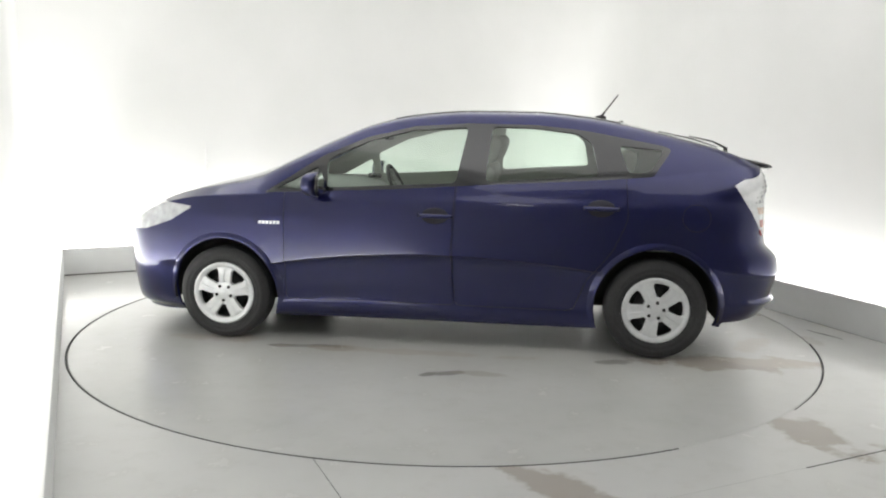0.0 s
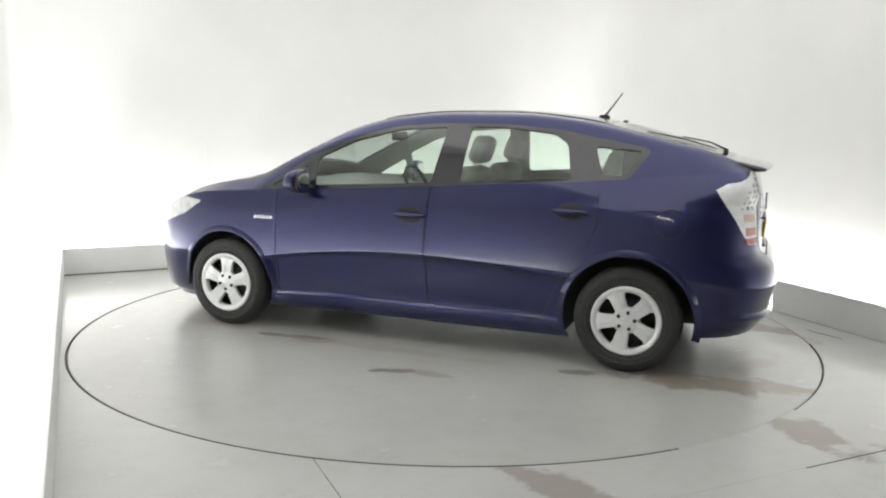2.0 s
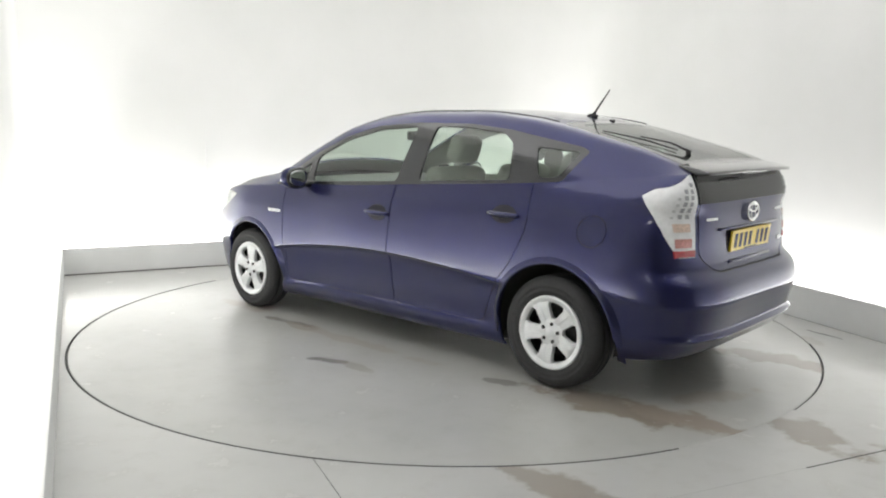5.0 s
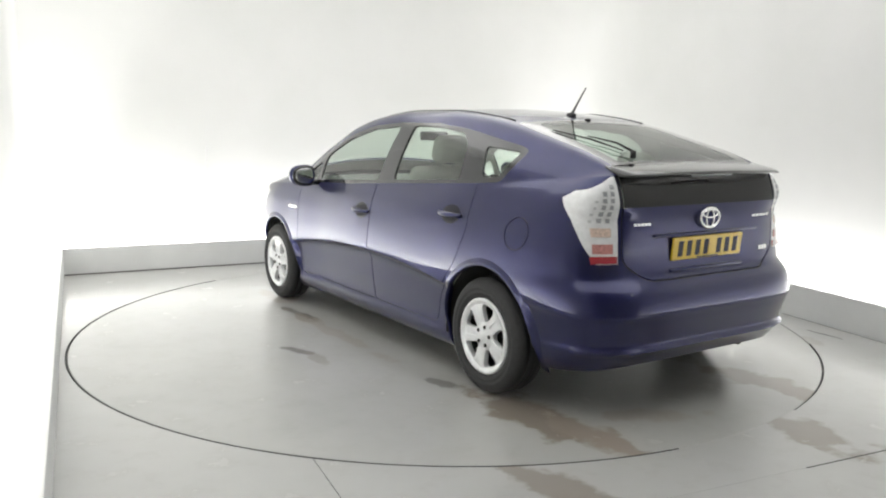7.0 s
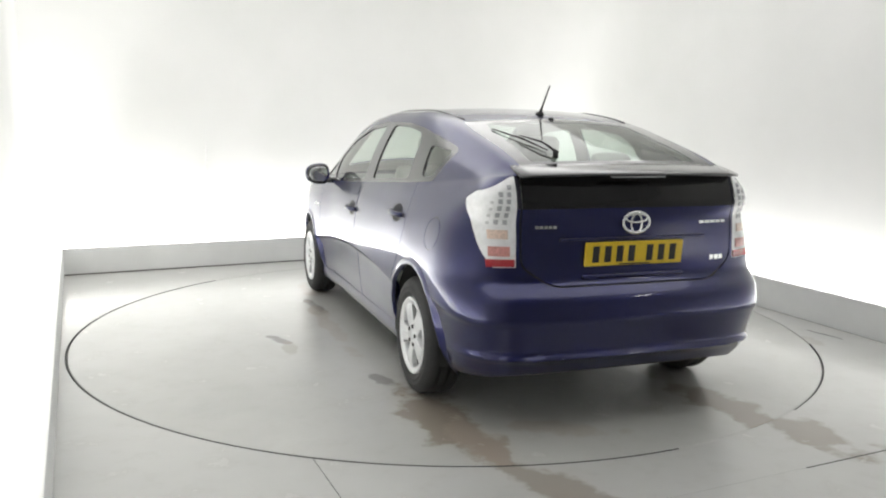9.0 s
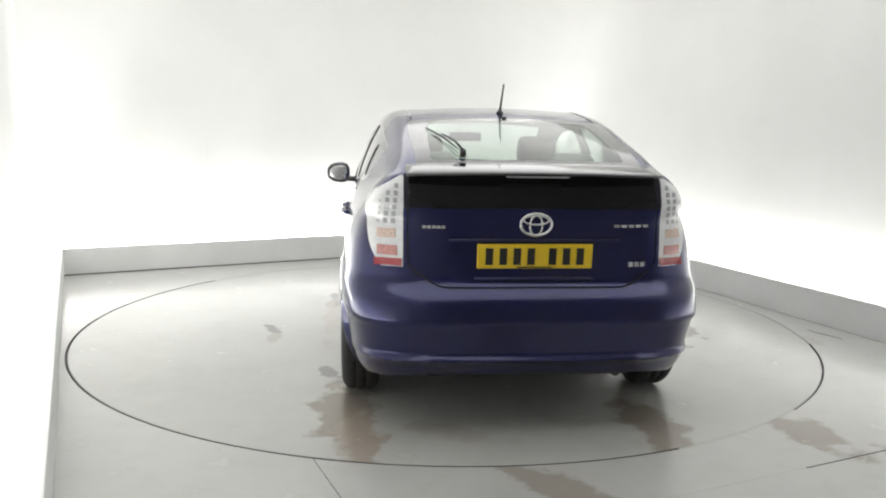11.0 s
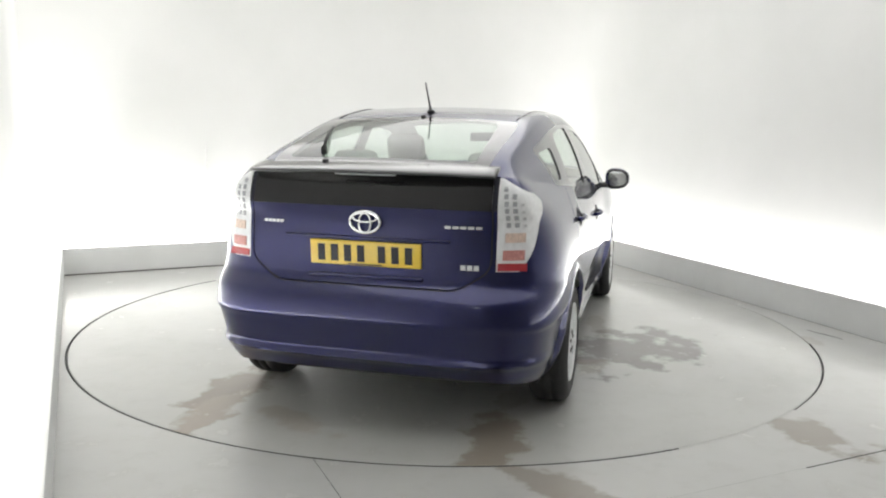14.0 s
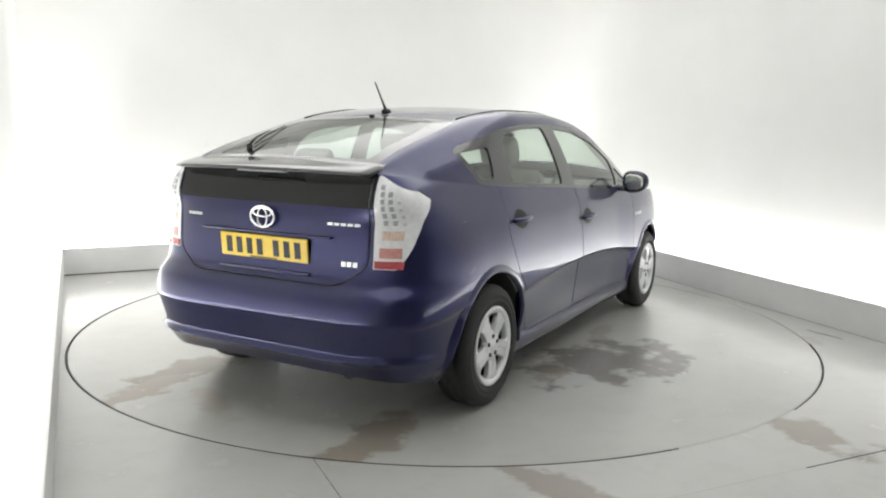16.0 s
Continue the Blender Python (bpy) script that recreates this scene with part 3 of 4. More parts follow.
def shell():
    """The left half of the whole skin as one bmesh: lower body and upper body welded along the belt."""
    cols, rows, up = s_columns(), 62, 30
    verts, faces = [], []
    for s in cols:
        zt = 0.9
        for _ in range(6):
            x, _y = plan_point(s, zt)
            zt = interp(x, *BELT_Z)
        zb = interp(plan_point(s, 0.3)[0], *SILL_Z)
        for r in range(rows + 1):
            zc = crease_z(plan_point(s, 0.55)[0])
            z = zb + (zc - zb) * r / 26 if r <= 26 else zc + (zt - zc) * (r - 26) / (rows - 26)
            x, y = plan_point(s, z)
            verts.append((x, y, z))
        xt, yt = plan_point(s, zt)
        zc = max(interp(xt, *TOP_Z), zt)
        k = min(1.0, max(0.0, (1.35 - xt) / 0.25))
        ry = (0.86 * yt) * (1 - k) + min(interp(xt, *RAIL_Y), yt * 0.97) * k
        rz = (zt + 0.62 * (zc - zt)) * (1 - k) + min(max(interp(xt, *RAIL_Z), zt), zc) * k
        line = []
        for i in range(41):
            q = i / 40
            if q < 0.5:
                w = q / 0.5
                line.append([yt + (ry - yt) * w + 0.022 * k * math.sin(math.pi * w) * min(1, max(0, (rz - zt) / 0.3)), zt + (rz - zt) * w])
            else:
                w = (q - 0.5) / 0.5
                line.append([ry * (1 - w), rz + (zc - rz) * (1 - (1 - w) ** 2)])
        for _ in range(4):
            line = [line[0]] + [[(line[i - 1][c] + 2 * line[i][c] + line[i + 1][c]) / 4 for c in (0, 1)] for i in range(1, 40)] + [line[-1]]
        for i in range(1, up + 1):
            f = i / up * 40
            j = min(int(f), 39)
            verts.append((xt, line[j][0] + (line[j + 1][0] - line[j][0]) * (f - j), line[j][1] + (line[j + 1][1] - line[j][1]) * (f - j)))
    n = rows + up + 1
    for c in range(len(cols) - 1):
        for r in range(n - 1):
            a, b = c * n + r, (c + 1) * n + r
            faces.append([a, a + 1, b + 1, b])
    bm = data_bm(verts, faces)
    bmesh.ops.remove_doubles(bm, verts=bm.verts[:], dist=1e-5)
    bmesh.ops.dissolve_degenerate(bm, edges=bm.edges[:], dist=1e-6)
    return bm


def inside(poly, a, b):
    hit, n = False, len(poly)
    for i in range(n):
        (x0, y0), (x1, y1) = poly[i], poly[(i + 1) % n]
        if (y0 > b) != (y1 > b) and a < (x1 - x0) * (b - y0) / (y1 - y0) + x0:
            hit = not hit
    return hit


def rounded(poly, r, steps=4):
    """A polygon with its corners rounded."""
    out, n = [], len(poly)
    for i in range(n):
        p, q, s = (Vector(poly[(i + k) % n]) for k in (-1, 0, 1))
        d0, d1 = min(r, (p - q).length * 0.45), min(r, (s - q).length * 0.45)
        a, b = q + (p - q).normalized() * d0, q + (s - q).normalized() * d1
        for k in range(steps + 1):
            t = k / steps
            out.append(tuple((1 - t) ** 2 * a + 2 * t * (1 - t) * q + t * t * b))
    return out


def grown(poly, d):
    """The polygon moved outward by d (inward if negative)."""
    n = len(poly)
    area = sum(poly[i][0] * poly[(i + 1) % n][1] - poly[(i + 1) % n][0] * poly[i][1] for i in range(n))
    sign = 1 if area > 0 else -1
    out = []
    for i in range(n):
        p, q, s = (Vector(poly[(i + k) % n]) for k in (-1, 0, 1))
        e0, e1 = (q - p).normalized(), (s - q).normalized()
        nn = Vector((e0.y + e1.y, -e0.x - e1.x))
        nn = nn.normalized() if nn.length > 1e-6 else Vector((e0.y, -e0.x))
        out.append(tuple(q + nn * d * sign))
    return out


AX = {"x": 0, "y": 1, "z": 2}


def cut(bm, poly, axes, where, closed=True):
    """Cut the skin along an outline seen along the third axis, where the condition holds."""
    i, j = AX[axes[0]], AX[axes[1]]
    n = len(poly)
    box = (min(p[0] for p in poly), max(p[0] for p in poly), min(p[1] for p in poly), max(p[1] for p in poly))

    def near(f, lo0, hi0, lo1, hi1):
        a, b = [v.co[i] for v in f.verts], [v.co[j] for v in f.verts]
        return max(a) >= lo0 and min(a) <= hi0 and max(b) >= lo1 and min(b) <= hi1

    pool = {f for f in bm.faces if near(f, *box) and where(f.calc_center_median())}
    for k in range(n if closed else n - 1):
        p, q = poly[k], poly[(k + 1) % n]
        dx, dy = q[0] - p[0], q[1] - p[1]
        if dx * dx + dy * dy < 1e-10:
            continue
        lo0, hi0, lo1, hi1 = min(p[0], q[0]) - 1e-4, max(p[0], q[0]) + 1e-4, min(p[1], q[1]) - 1e-4, max(p[1], q[1]) + 1e-4
        faces = [f for f in pool if f.is_valid and near(f, lo0, hi0, lo1, hi1)]
        faces.sort(key=lambda f: tuple(f.verts[0].co))
        if not faces:
            continue
        geom = {}
        for f in faces:
            for g in (f, *f.edges, *f.verts):
                geom[g] = None
        co, no = [0, 0, 0], [0, 0, 0]
        co[i], co[j], no[i], no[j] = p[0], p[1], -dy, dx
        made = bmesh.ops.bisect_plane(bm, geom=list(geom), dist=1e-5, plane_co=co, plane_no=Vector(no).normalized())
        pool.update(g for g in made["geom"] if isinstance(g, bmesh.types.BMFace))


def arch_outline(x):
    return [(x + ARCH_R[x] * math.cos(a), HUB_Z + ARCH_R[x] * math.sin(a)) for a in (2 * math.pi * k / 40 for k in range(40))]


# outlines on the car's side, (x, z)
PANE_QUARTER = rounded([(1.02, 0.972), (0.748, 0.972), (0.748, 1.115)], 0.03)
PANE_FRONT = rounded([(0.685, 0.985), (-0.122, 1.032), (-0.185, 1.372), (0.15, 1.350), (0.44, 1.278), (0.695, 1.160)], 0.035)
PANE_REAR = rounded([(-0.305, 1.045), (-0.985, 1.090), (-0.945, 1.285), (-0.86, 1.343), (-0.60, 1.372), (-0.335, 1.378)], 0.035)
PANE_BACK = rounded([(-1.105, 1.275), (-1.375, 1.252), (-1.285, 1.118), (-1.165, 1.112)], 0.03)
GLAZING = rounded([(1.09, 0.945), (0.26, 0.985), (-0.30, 1.025), (-1.0, 1.070), (-1.31, 1.095), (-1.42, 1.255), (-1.37, 1.278), (-0.90, 1.362), (-0.60, 1.392), (-0.19, 1.396),
                   (0.16, 1.372), (0.45, 1.300), (0.73, 1.180)], 0.02, 3)
DOOR_FRONT = rounded([(0.950, 0.272), (-0.125, 0.272), (-0.105, 0.62), (-0.125, 1.08), (0.955, 1.00), (0.945, 0.60)], 0.03)
DOOR_REAR = rounded([(-0.133, 0.272), (-0.86, 0.272), (-0.93, 0.46), (-1.085, 0.66), (-1.165, 0.84), (-1.15, 1.10), (-0.133, 1.06), (-0.113, 0.62)], 0.04)
FILLER = [(-1.56 + 0.082 * math.cos(a), 0.862 + 0.078 * math.sin(a)) for a in (2 * math.pi * k / 24 for k in range(24))]
HEADLAMP = rounded([(1.56, 0.845), (1.72, 0.750), (1.93, 0.680), (2.17, 0.655), (2.12, 0.730), (1.97, 0.805), (1.80, 0.868)], 0.03)
TAIL_SIDE = [(-1.782, 1.055), (-1.888, 0.90), (-1.968, 0.758), (-2.30, 0.758), (-2.30, 1.162), (-1.955, 1.162)]
BUMPER = [(-1.905, 0.757), (-1.69, 0.625), (-1.66, 0.08), (-2.40, 0.08), (-2.40, 0.757)]
BONNET = [(1.42, -1.0), (1.42, 1.0), (2.20, 1.0), (2.20, -1.0)]
# outlines on the rear, (y, z), and on the top, (x, y)
HATCH = rounded([(-0.2, 0.672), (0.43, 0.672), (0.565, 0.76), (0.565, 1.30), (-0.2, 1.30)], 0.05)
LOWER_GLASS = [(-0.2, 1.018), (0.60, 1.018), (0.60, 1.164), (-0.2, 1.164)]
HATCH_PANE = rounded([(-1.215, -0.3), (-1.215, 0.41), (-1.30, 0.435), (-1.85, 0.455), (-1.85, -0.3)], 0.03)
HATCH_BAND = rounded([(-1.165, -0.3), (-1.165, 0.515), (-1.30, 0.530), (-1.895, 0.520), (-1.895, -0.3)], 0.03)
WINDSCREEN = rounded([(1.16, -0.3), (1.13, 0.62), (0.42, 0.55), (0.36, -0.3)], 0.03)


def skin_regions():
    bm = shell()
    side = lambda c: c.y > 0.45 and c.x > -1.93
    for poly in (GLAZING, PANE_QUARTER, PANE_FRONT, PANE_REAR, PANE_BACK):
        cut(bm, poly, "xz", lambda c: c.y > 0.45 and c.z > 0.85)
    for poly in (DOOR_FRONT, DOOR_REAR, FILLER):
        for d in (-0.002, 0.002):
            cut(bm, grown(poly, d), "xz", side)
    for x in (AXLE_F, AXLE_R):
        cut(bm, arch_outline(x), "xz", lambda c: c.y > 0.4 and c.z < 0.8)
    cut(bm, HEADLAMP, "xz", lambda c: c.y > 0.3 and c.z < 0.95 and c.x > 1.3)
    cut(bm, TAIL_SIDE, "xz", lambda c: c.y > 0.4 and c.x < -1.6)
    cut(bm, BUMPER, "xz", lambda c: c.y > 0.4 and c.x < -1.5)
    cut(bm, [(0.585, 0.70), (0.585, 1.20)], "yz", lambda c: c.x < -1.8, False)
    cut(bm, [(0.585, 1.168), (0.785, 1.048)], "yz", lambda c: c.x < -1.70 and c.y > 0.5, False)
    rear = lambda c: c.x < -1.80 and c.z < 1.168
    for d in (-0.004, 0.004):
        cut(bm, grown(HATCH, d), "yz", rear)
    cut(bm, LOWER_GLASS, "yz", rear)
    roof = lambda c: c.z > 1.0 and c.x < 1.4
    cut(bm, HATCH_PANE, "xy", roof)
    cut(bm, HATCH_BAND, "xy", roof)
    cut(bm, WINDSCREEN, "xy", roof)
    cut(bm, [(1.42, 0.0), (1.42, 0.9)], "xy", lambda c: c.z > 0.7, False)
    bm.normal_update()
    regions = {}

    def place(f):
        c = f.calc_center_median()
        x, y, z = c
        if y > 0.4 and z < 0.8 and (inside(arch_outline(AXLE_F), x, z) or inside(arch_outline(AXLE_R), x, z)):
            return None
        if y > 0.45 and z > 0.85 and inside(GLAZING, x, z):
            for name, poly in (("pane_quarter", PANE_QUARTER), ("pane_front", PANE_FRONT), ("pane_rear", PANE_REAR), ("pane_back", PANE_BACK)):
                if inside(poly, x, z):
                    return name
            return "window_trim"
        if y > 0.3 and x > 1.3 and z < 0.95 and inside(HEADLAMP, x, z):
            return "headlamp"
        if x < -1.6 and y > 0.585 and z < 1.168 - (y - 0.585) * 0.60 and inside(TAIL_SIDE, x, z):
            return "tail_lamp"
        if x < -1.5 and not (rear(c) and inside(grown(HATCH, 0.004), y, z)):
            if inside(BUMPER, x, z):
                return "rear_bumper"
        if side(c):
            for name, poly in (("door_front", DOOR_FRONT), ("door_rear", DOOR_REAR), ("filler_flap", FILLER)):
                if inside(grown(poly, -0.002), x, z):
                    return name
                if inside(grown(poly, 0.002), x, z):
                    return "gap_flap" if name == "filler_flap" else "gap_" + name
        if rear(c):
            if inside(grown(HATCH, -0.004), y, z):
                return "lower_rear_pane" if inside(LOWER_GLASS, y, z) else "tailgate"
            if inside(grown(HATCH, 0.004), y, z):
                return "gap_tailgate"
            if inside(LOWER_GLASS, y, z) and y < 0.585 and y > 0.565:
                return "gap_tailgate"
        if roof(c):
            if inside(HATCH_PANE, x, y):
                return "hatch_pane"
            if inside(HATCH_BAND, x, y):
                return "hatch_band"
            if inside(WINDSCREEN, x, y):
                return "windscreen"
        if x > 1.42 and z > interp(x, *BELT_Z) - 0.004:
            return "bonnet"
        return "body"

    for f in bm.faces:
        name = place(f)
        if name:
            regions.setdefault(name, []).append(f)
    out = {}
    for name, faces in regions.items():
        index, verts, polys = {}, [], []
        shift = 0.005 if name.startswith("gap") and name != "gap_flap" else 0.003 if name == "gap_flap" else 0.0
        for f in faces:
            row = []
            for v in f.verts:
                if v not in index:
                    index[v] = len(verts)
                    verts.append(v.co - v.normal * shift * (1 if v.normal.dot(Vector((0.1 * v.co.x, v.co.y, v.co.z - 0.7))) > 0 else -1))
                row.append(index[v])
            polys.append(row)
        out[name] = (verts, polys)
    bm.free()
    return out


def region_bm(data, sides, outward=True):
    """One bmesh of a region, on the left (1), the right (-1) or both, with its faces turned outward."""
    verts, polys = data
    bm = bmesh.new()
    for sd in sides:
        vs = [bm.verts.new((v[0], v[1] * sd, v[2])) for v in verts]
        for p in polys:
            try:
                bm.faces.new([vs[i] for i in (p if sd > 0 else p[::-1])])
            except ValueError:
                pass
    bmesh.ops.remove_doubles(bm, verts=[v for v in bm.verts if abs(v.co.y) < 1e-4], dist=2e-4)
    bm.normal_update()
    score = sum(f.normal.dot(Vector((f.calc_center_median().x * 0.25, f.calc_center_median().y, f.calc_center_median().z - 0.6))) * f.calc_area() for f in bm.faces)
    if score < 0:
        bmesh.ops.reverse_faces(bm, faces=bm.faces[:])
    return bm


def thicken(ob, depth, inner=None):
    m = ob.modifiers.new("thickness", "SOLIDIFY")
    m.thickness, m.offset = depth, -1
    if inner is not None:
        ob.data.materials.append(inner)
        m.material_offset, m.material_offset_rim = 1, 0
    e = ob.modifiers.new("edges", "EDGE_SPLIT")
    e.split_angle = radians(42)
    return ob


def side_y(x, z):
    """The skin's half width at a place on the side."""
    return half_width(x, z)


def rear_x(y, z):
    """The rear face's place along the car."""
    b = half_width(-2.0, z)
    return -1.25 + (interp(z, *REAR_X) + 1.25) * (1 - min(0.999, abs(y) / b) ** rear_power(z)) ** (1 / rear_power(z))


PHASE = {(AXLE_F, 1): 94, (AXLE_R, 1): 138, (AXLE_F, -1): 100, (AXLE_R, -1): 126}


def wheel(car, x, side):
    """Steel wheel with a silver cover: five broad flat spokes, wedge windows, a wide outer ring, black discs for the
    shade of the nut holes in the windows' inner ends.
    """
    root = new("wheel")
    root.parent = car
    R, track = (FRONT_R, 0.797) if x > 0 else (TYRE_R, 0.770)
    root.location = (x, track * side, R)
    root.rotation_euler = (0, 0, 0 if side > 0 else math.pi)
    tread = [(R, -0.055), (R, -0.030), (R - 0.006, -0.028), (R - 0.006, -0.022), (R, -0.020), (R, 0.018), (R - 0.006, 0.020), (R - 0.006, 0.026), (R, 0.028), (R, 0.052)]
    part("tyre", spin_bm([(0.194, -0.085), (0.235, -0.098), (0.272, -0.096), (R - 0.008, -0.078)] + tread +
                         [(R - 0.004, 0.064), (R - 0.013, 0.078), (R - 0.028, 0.089), (0.255, 0.0955), (0.249, 0.0965), (0.246, 0.0945), (0.230, 0.094), (0.227, 0.0955), (0.224, 0.0935), (0.205, 0.088), (0.194, 0.076)], 72),
         RUBBER, root)
    part("rim_barrel", spin_bm([(0.196, 0.080), (0.195, 0.084), (0.190, 0.083), (0.184, 0.066), (0.178, 0.0), (0.178, -0.08)], 56), STEEL, root, "dark steel rim behind the cover")
    part("brake_disc", merge(spin_bm([(0.0, 0.020), (0.125, 0.020), (0.125, 0.006), (0.0, 0.006)], 40), spin_bm([(0.0, -0.03), (0.180, -0.03)], 40)), STEEL, root, "dark brake disc behind the spokes")
    first = PHASE[(x, side)]
    for k in range(5):
        a0 = radians(first + 72 * k)
        rows = []
        for i in range(11):
            q = i / 10
            r = 0.050 + 0.121 * q
            half = 0.035 + 0.012 * q + 0.018 * max(0.0, q - 0.82) / 0.18
            rows.append((r, half, 0.083 + 0.008 * math.sin(math.pi * q * 0.8)))
        verts, faces = [], []
        section = ((-1, -0.030), (-1, -0.006), (-0.92, -0.001), (-0.10, 0.0), (0.0, -0.0035), (0.90, -0.0045), (1, -0.009), (1, -0.030))
        for r, half, out in rows:
            for w, d in section:
                t = w * half / r
                verts.append((r * math.cos(a0 + t), out + d, r * math.sin(a0 + t)))
        m = len(section)
        for i in range(len(rows) - 1):
            for j in range(m - 1):
                a = i * m + j
                faces.append([a, a + 1, a + m + 1, a + m])
        bm = data_bm(verts, faces)
        bm.normal_update()
        if sum(f.normal.y for f in bm.faces) < 0:
            bmesh.ops.reverse_faces(bm, faces=bm.faces[:])
        spoke = part("spoke", bm, SILVER, root)
        spoke.modifiers.new("edges", "EDGE_SPLIT").split_angle = radians(35)
    part("rim_ring", spin_bm([(0.163, 0.055), (0.164, 0.080), (0.168, 0.0855), (0.178, 0.0885), (0.186, 0.092), (0.196, 0.0925), (0.200, 0.088), (0.199, 0.080)], 72), SILVER, root)
    part("hub_cap", spin_bm([(0.0, 0.0890), (0.022, 0.0890), (0.026, 0.0865), (0.030, 0.0860), (0.062, 0.0850), (0.074, 0.0825), (0.078, 0.078), (0.079, 0.055)], 40), SILVER, root)
    for k in range(5):
        a = radians(first + 36 + 72 * k)
        part("nut_hole_disc", tube_bm([(0.049 * math.cos(a), 0.066, 0.049 * math.sin(a)), (0.049 * math.cos(a), 0.0900, 0.049 * math.sin(a))], 0.0105, 10), BLACK_MATT, root)
    a = radians(first + 60)
    part("valve", tube_bm([(0.150 * math.cos(a), 0.040, 0.150 * math.sin(a)), (0.146 * math.cos(a), 0.072, 0.146 * math.sin(a))], 0.005, 8), BLACK_MATT, root, "black rubber tyre valve")
    return root


def flank_y(x, z):
    """The skin's half width anywhere on the flank, with the rounding of the corners."""
    if x > 1.15:
        q = min(0.99, (x - 1.15) / (interp(z, *FRONT_X) - 1.15))
        return front_width(math.acos(q ** 1.6), z) * (1 - q ** 3.2) ** (1 / 3.2)
    if x < -1.25:
        n = rear_power(z)
        return half_width(x, z) * (1 - min(0.99, (x + 1.25) / (interp(z, *REAR_X) + 1.25)) ** n) ** (1 / n)
    return half_width(x, z)


def arch_lip(car, x, side):
    """A soft flare round the wheel opening, which takes up the flank's crease, with a rolled inner edge."""
    verts, faces, n = [], [], 56
    prof = [(0.040, -0.0020), (0.032, 0.0010), (0.024, 0.0040), (0.015, 0.0070), (0.007, 0.0085), (0.001, 0.0085), (-0.004, 0.0050), (-0.006, -0.014)]
    for k in range(n + 1):
        a = radians(-16 + 212 * k / n)
        fade = min(1.0, k / 6, (n - k) / 6)
        for dr, dy in prof:
            q, w = x + (ARCH_R[x] + dr) * math.cos(a), HUB_Z + (ARCH_R[x] + dr) * math.sin(a)
            y, crest = flank_y(q, max(w, 0.2)), crease_z(q)
            if w < crest and -1.75 < q < 1.62:
                full = flank_y(q, crest)
                y += 0.75 * (full - y) * max(0.0, 1 - max(dr, 0) / 0.038) * min(1.0, max(0.0, (w - 0.26) / 0.20))
            verts.append((q, side * (y + (dy * fade if dy > 0 else dy)), w))
    m = len(prof)
    for k in range(n):
        for j in range(m - 1):
            faces.append([k * m + j, k * m + j + 1, (k + 1) * m + j + 1, (k + 1) * m + j])
    bm = data_bm(verts, faces)
    bm.normal_update()
    if sum(f.normal.y * side for f in bm.faces) < 0:
        bmesh.ops.reverse_faces(bm, faces=bm.faces[:])
    part("arch_lip", bm, PAINT, car)


def wheel_well(car, x, side):
    """A dark liner arched over the wheel."""
    verts, faces, n = [], [], 28
    for k in range(n + 1):
        a = radians(-10 + 200 * k / n)
        for d in (0.42, 0.835):
            verts.append((x + (ARCH_R[x] + 0.005) * math.cos(a), d * side, HUB_Z + (ARCH_R[x] + 0.005) * math.sin(a)))
    for k in range(n):
        faces.append([2 * k, 2 * k + 1, 2 * k + 3, 2 * k + 2])
    c = len(verts)
    verts.append((x, 0.42 * side, HUB_Z))
    for k in range(n):
        faces.append([2 * k, 2 * k + 2, c])
    part("wheel_liner", data_bm(verts, faces), BLACK_MATT, car)


def mirror(car, side):
    root = new("door_mirror")
    root.parent = car
    bm = bmesh.new()
    bmesh.ops.create_uvsphere(bm, u_segments=24, v_segments=14, radius=1)
    for v in bm.verts:
        x, y, z = v.co
        sq = lambda q, e: math.copysign(abs(q) ** e, q)
        px = sq(x, 0.8) * (0.075 if x > 0 else 0.030)
        v.co = (0.725 + px + 0.02 * y, side * (0.940 + sq(y, 0.75) * 0.086), 1.012 + sq(z, 0.75) * (0.076 - 0.012 * y))
    bmesh.ops.recalc_face_normals(bm, faces=bm.faces[:])
    part("housing", bm, PAINT, root)
    bm = bmesh.new()
    bmesh.ops.create_uvsphere(bm, u_segments=24, v_segments=12, radius=1)
    for v in bm.verts:
        x, y, z = v.co
        sq = lambda q, e: math.copysign(abs(q) ** e, q)
        v.co = (0.698 + 0.012 * x, side * (0.940 + sq(y, 0.7) * 0.084), 1.012 + sq(z, 0.7) * (0.072 - 0.012 * y))
    part("bezel", bm, BLACK_TRIM, root, "black mirror bezel")
    bm = bmesh.new()
    bmesh.ops.create_uvsphere(bm, u_segments=24, v_segments=12, radius=1)
    for v in bm.verts:
        x, y, z = v.co
        sq = lambda q, e: math.copysign(abs(q) ** e, q)
        v.co = (0.688 + 0.004 * x, side * (0.940 + sq(y, 0.7) * 0.066), 1.012 + sq(z, 0.7) * (0.052 - 0.010 * y))
    part("mirror_glass", bm, MIRROR, root, "silvered mirror glass")
    part("mirror_foot", box_bm((0.69, 0.79 if side > 0 else -0.88, 0.945), (0.80, 0.88 if side > 0 else -0.79, 0.985), 0.012), BLACK_TRIM, root, "black mirror foot")


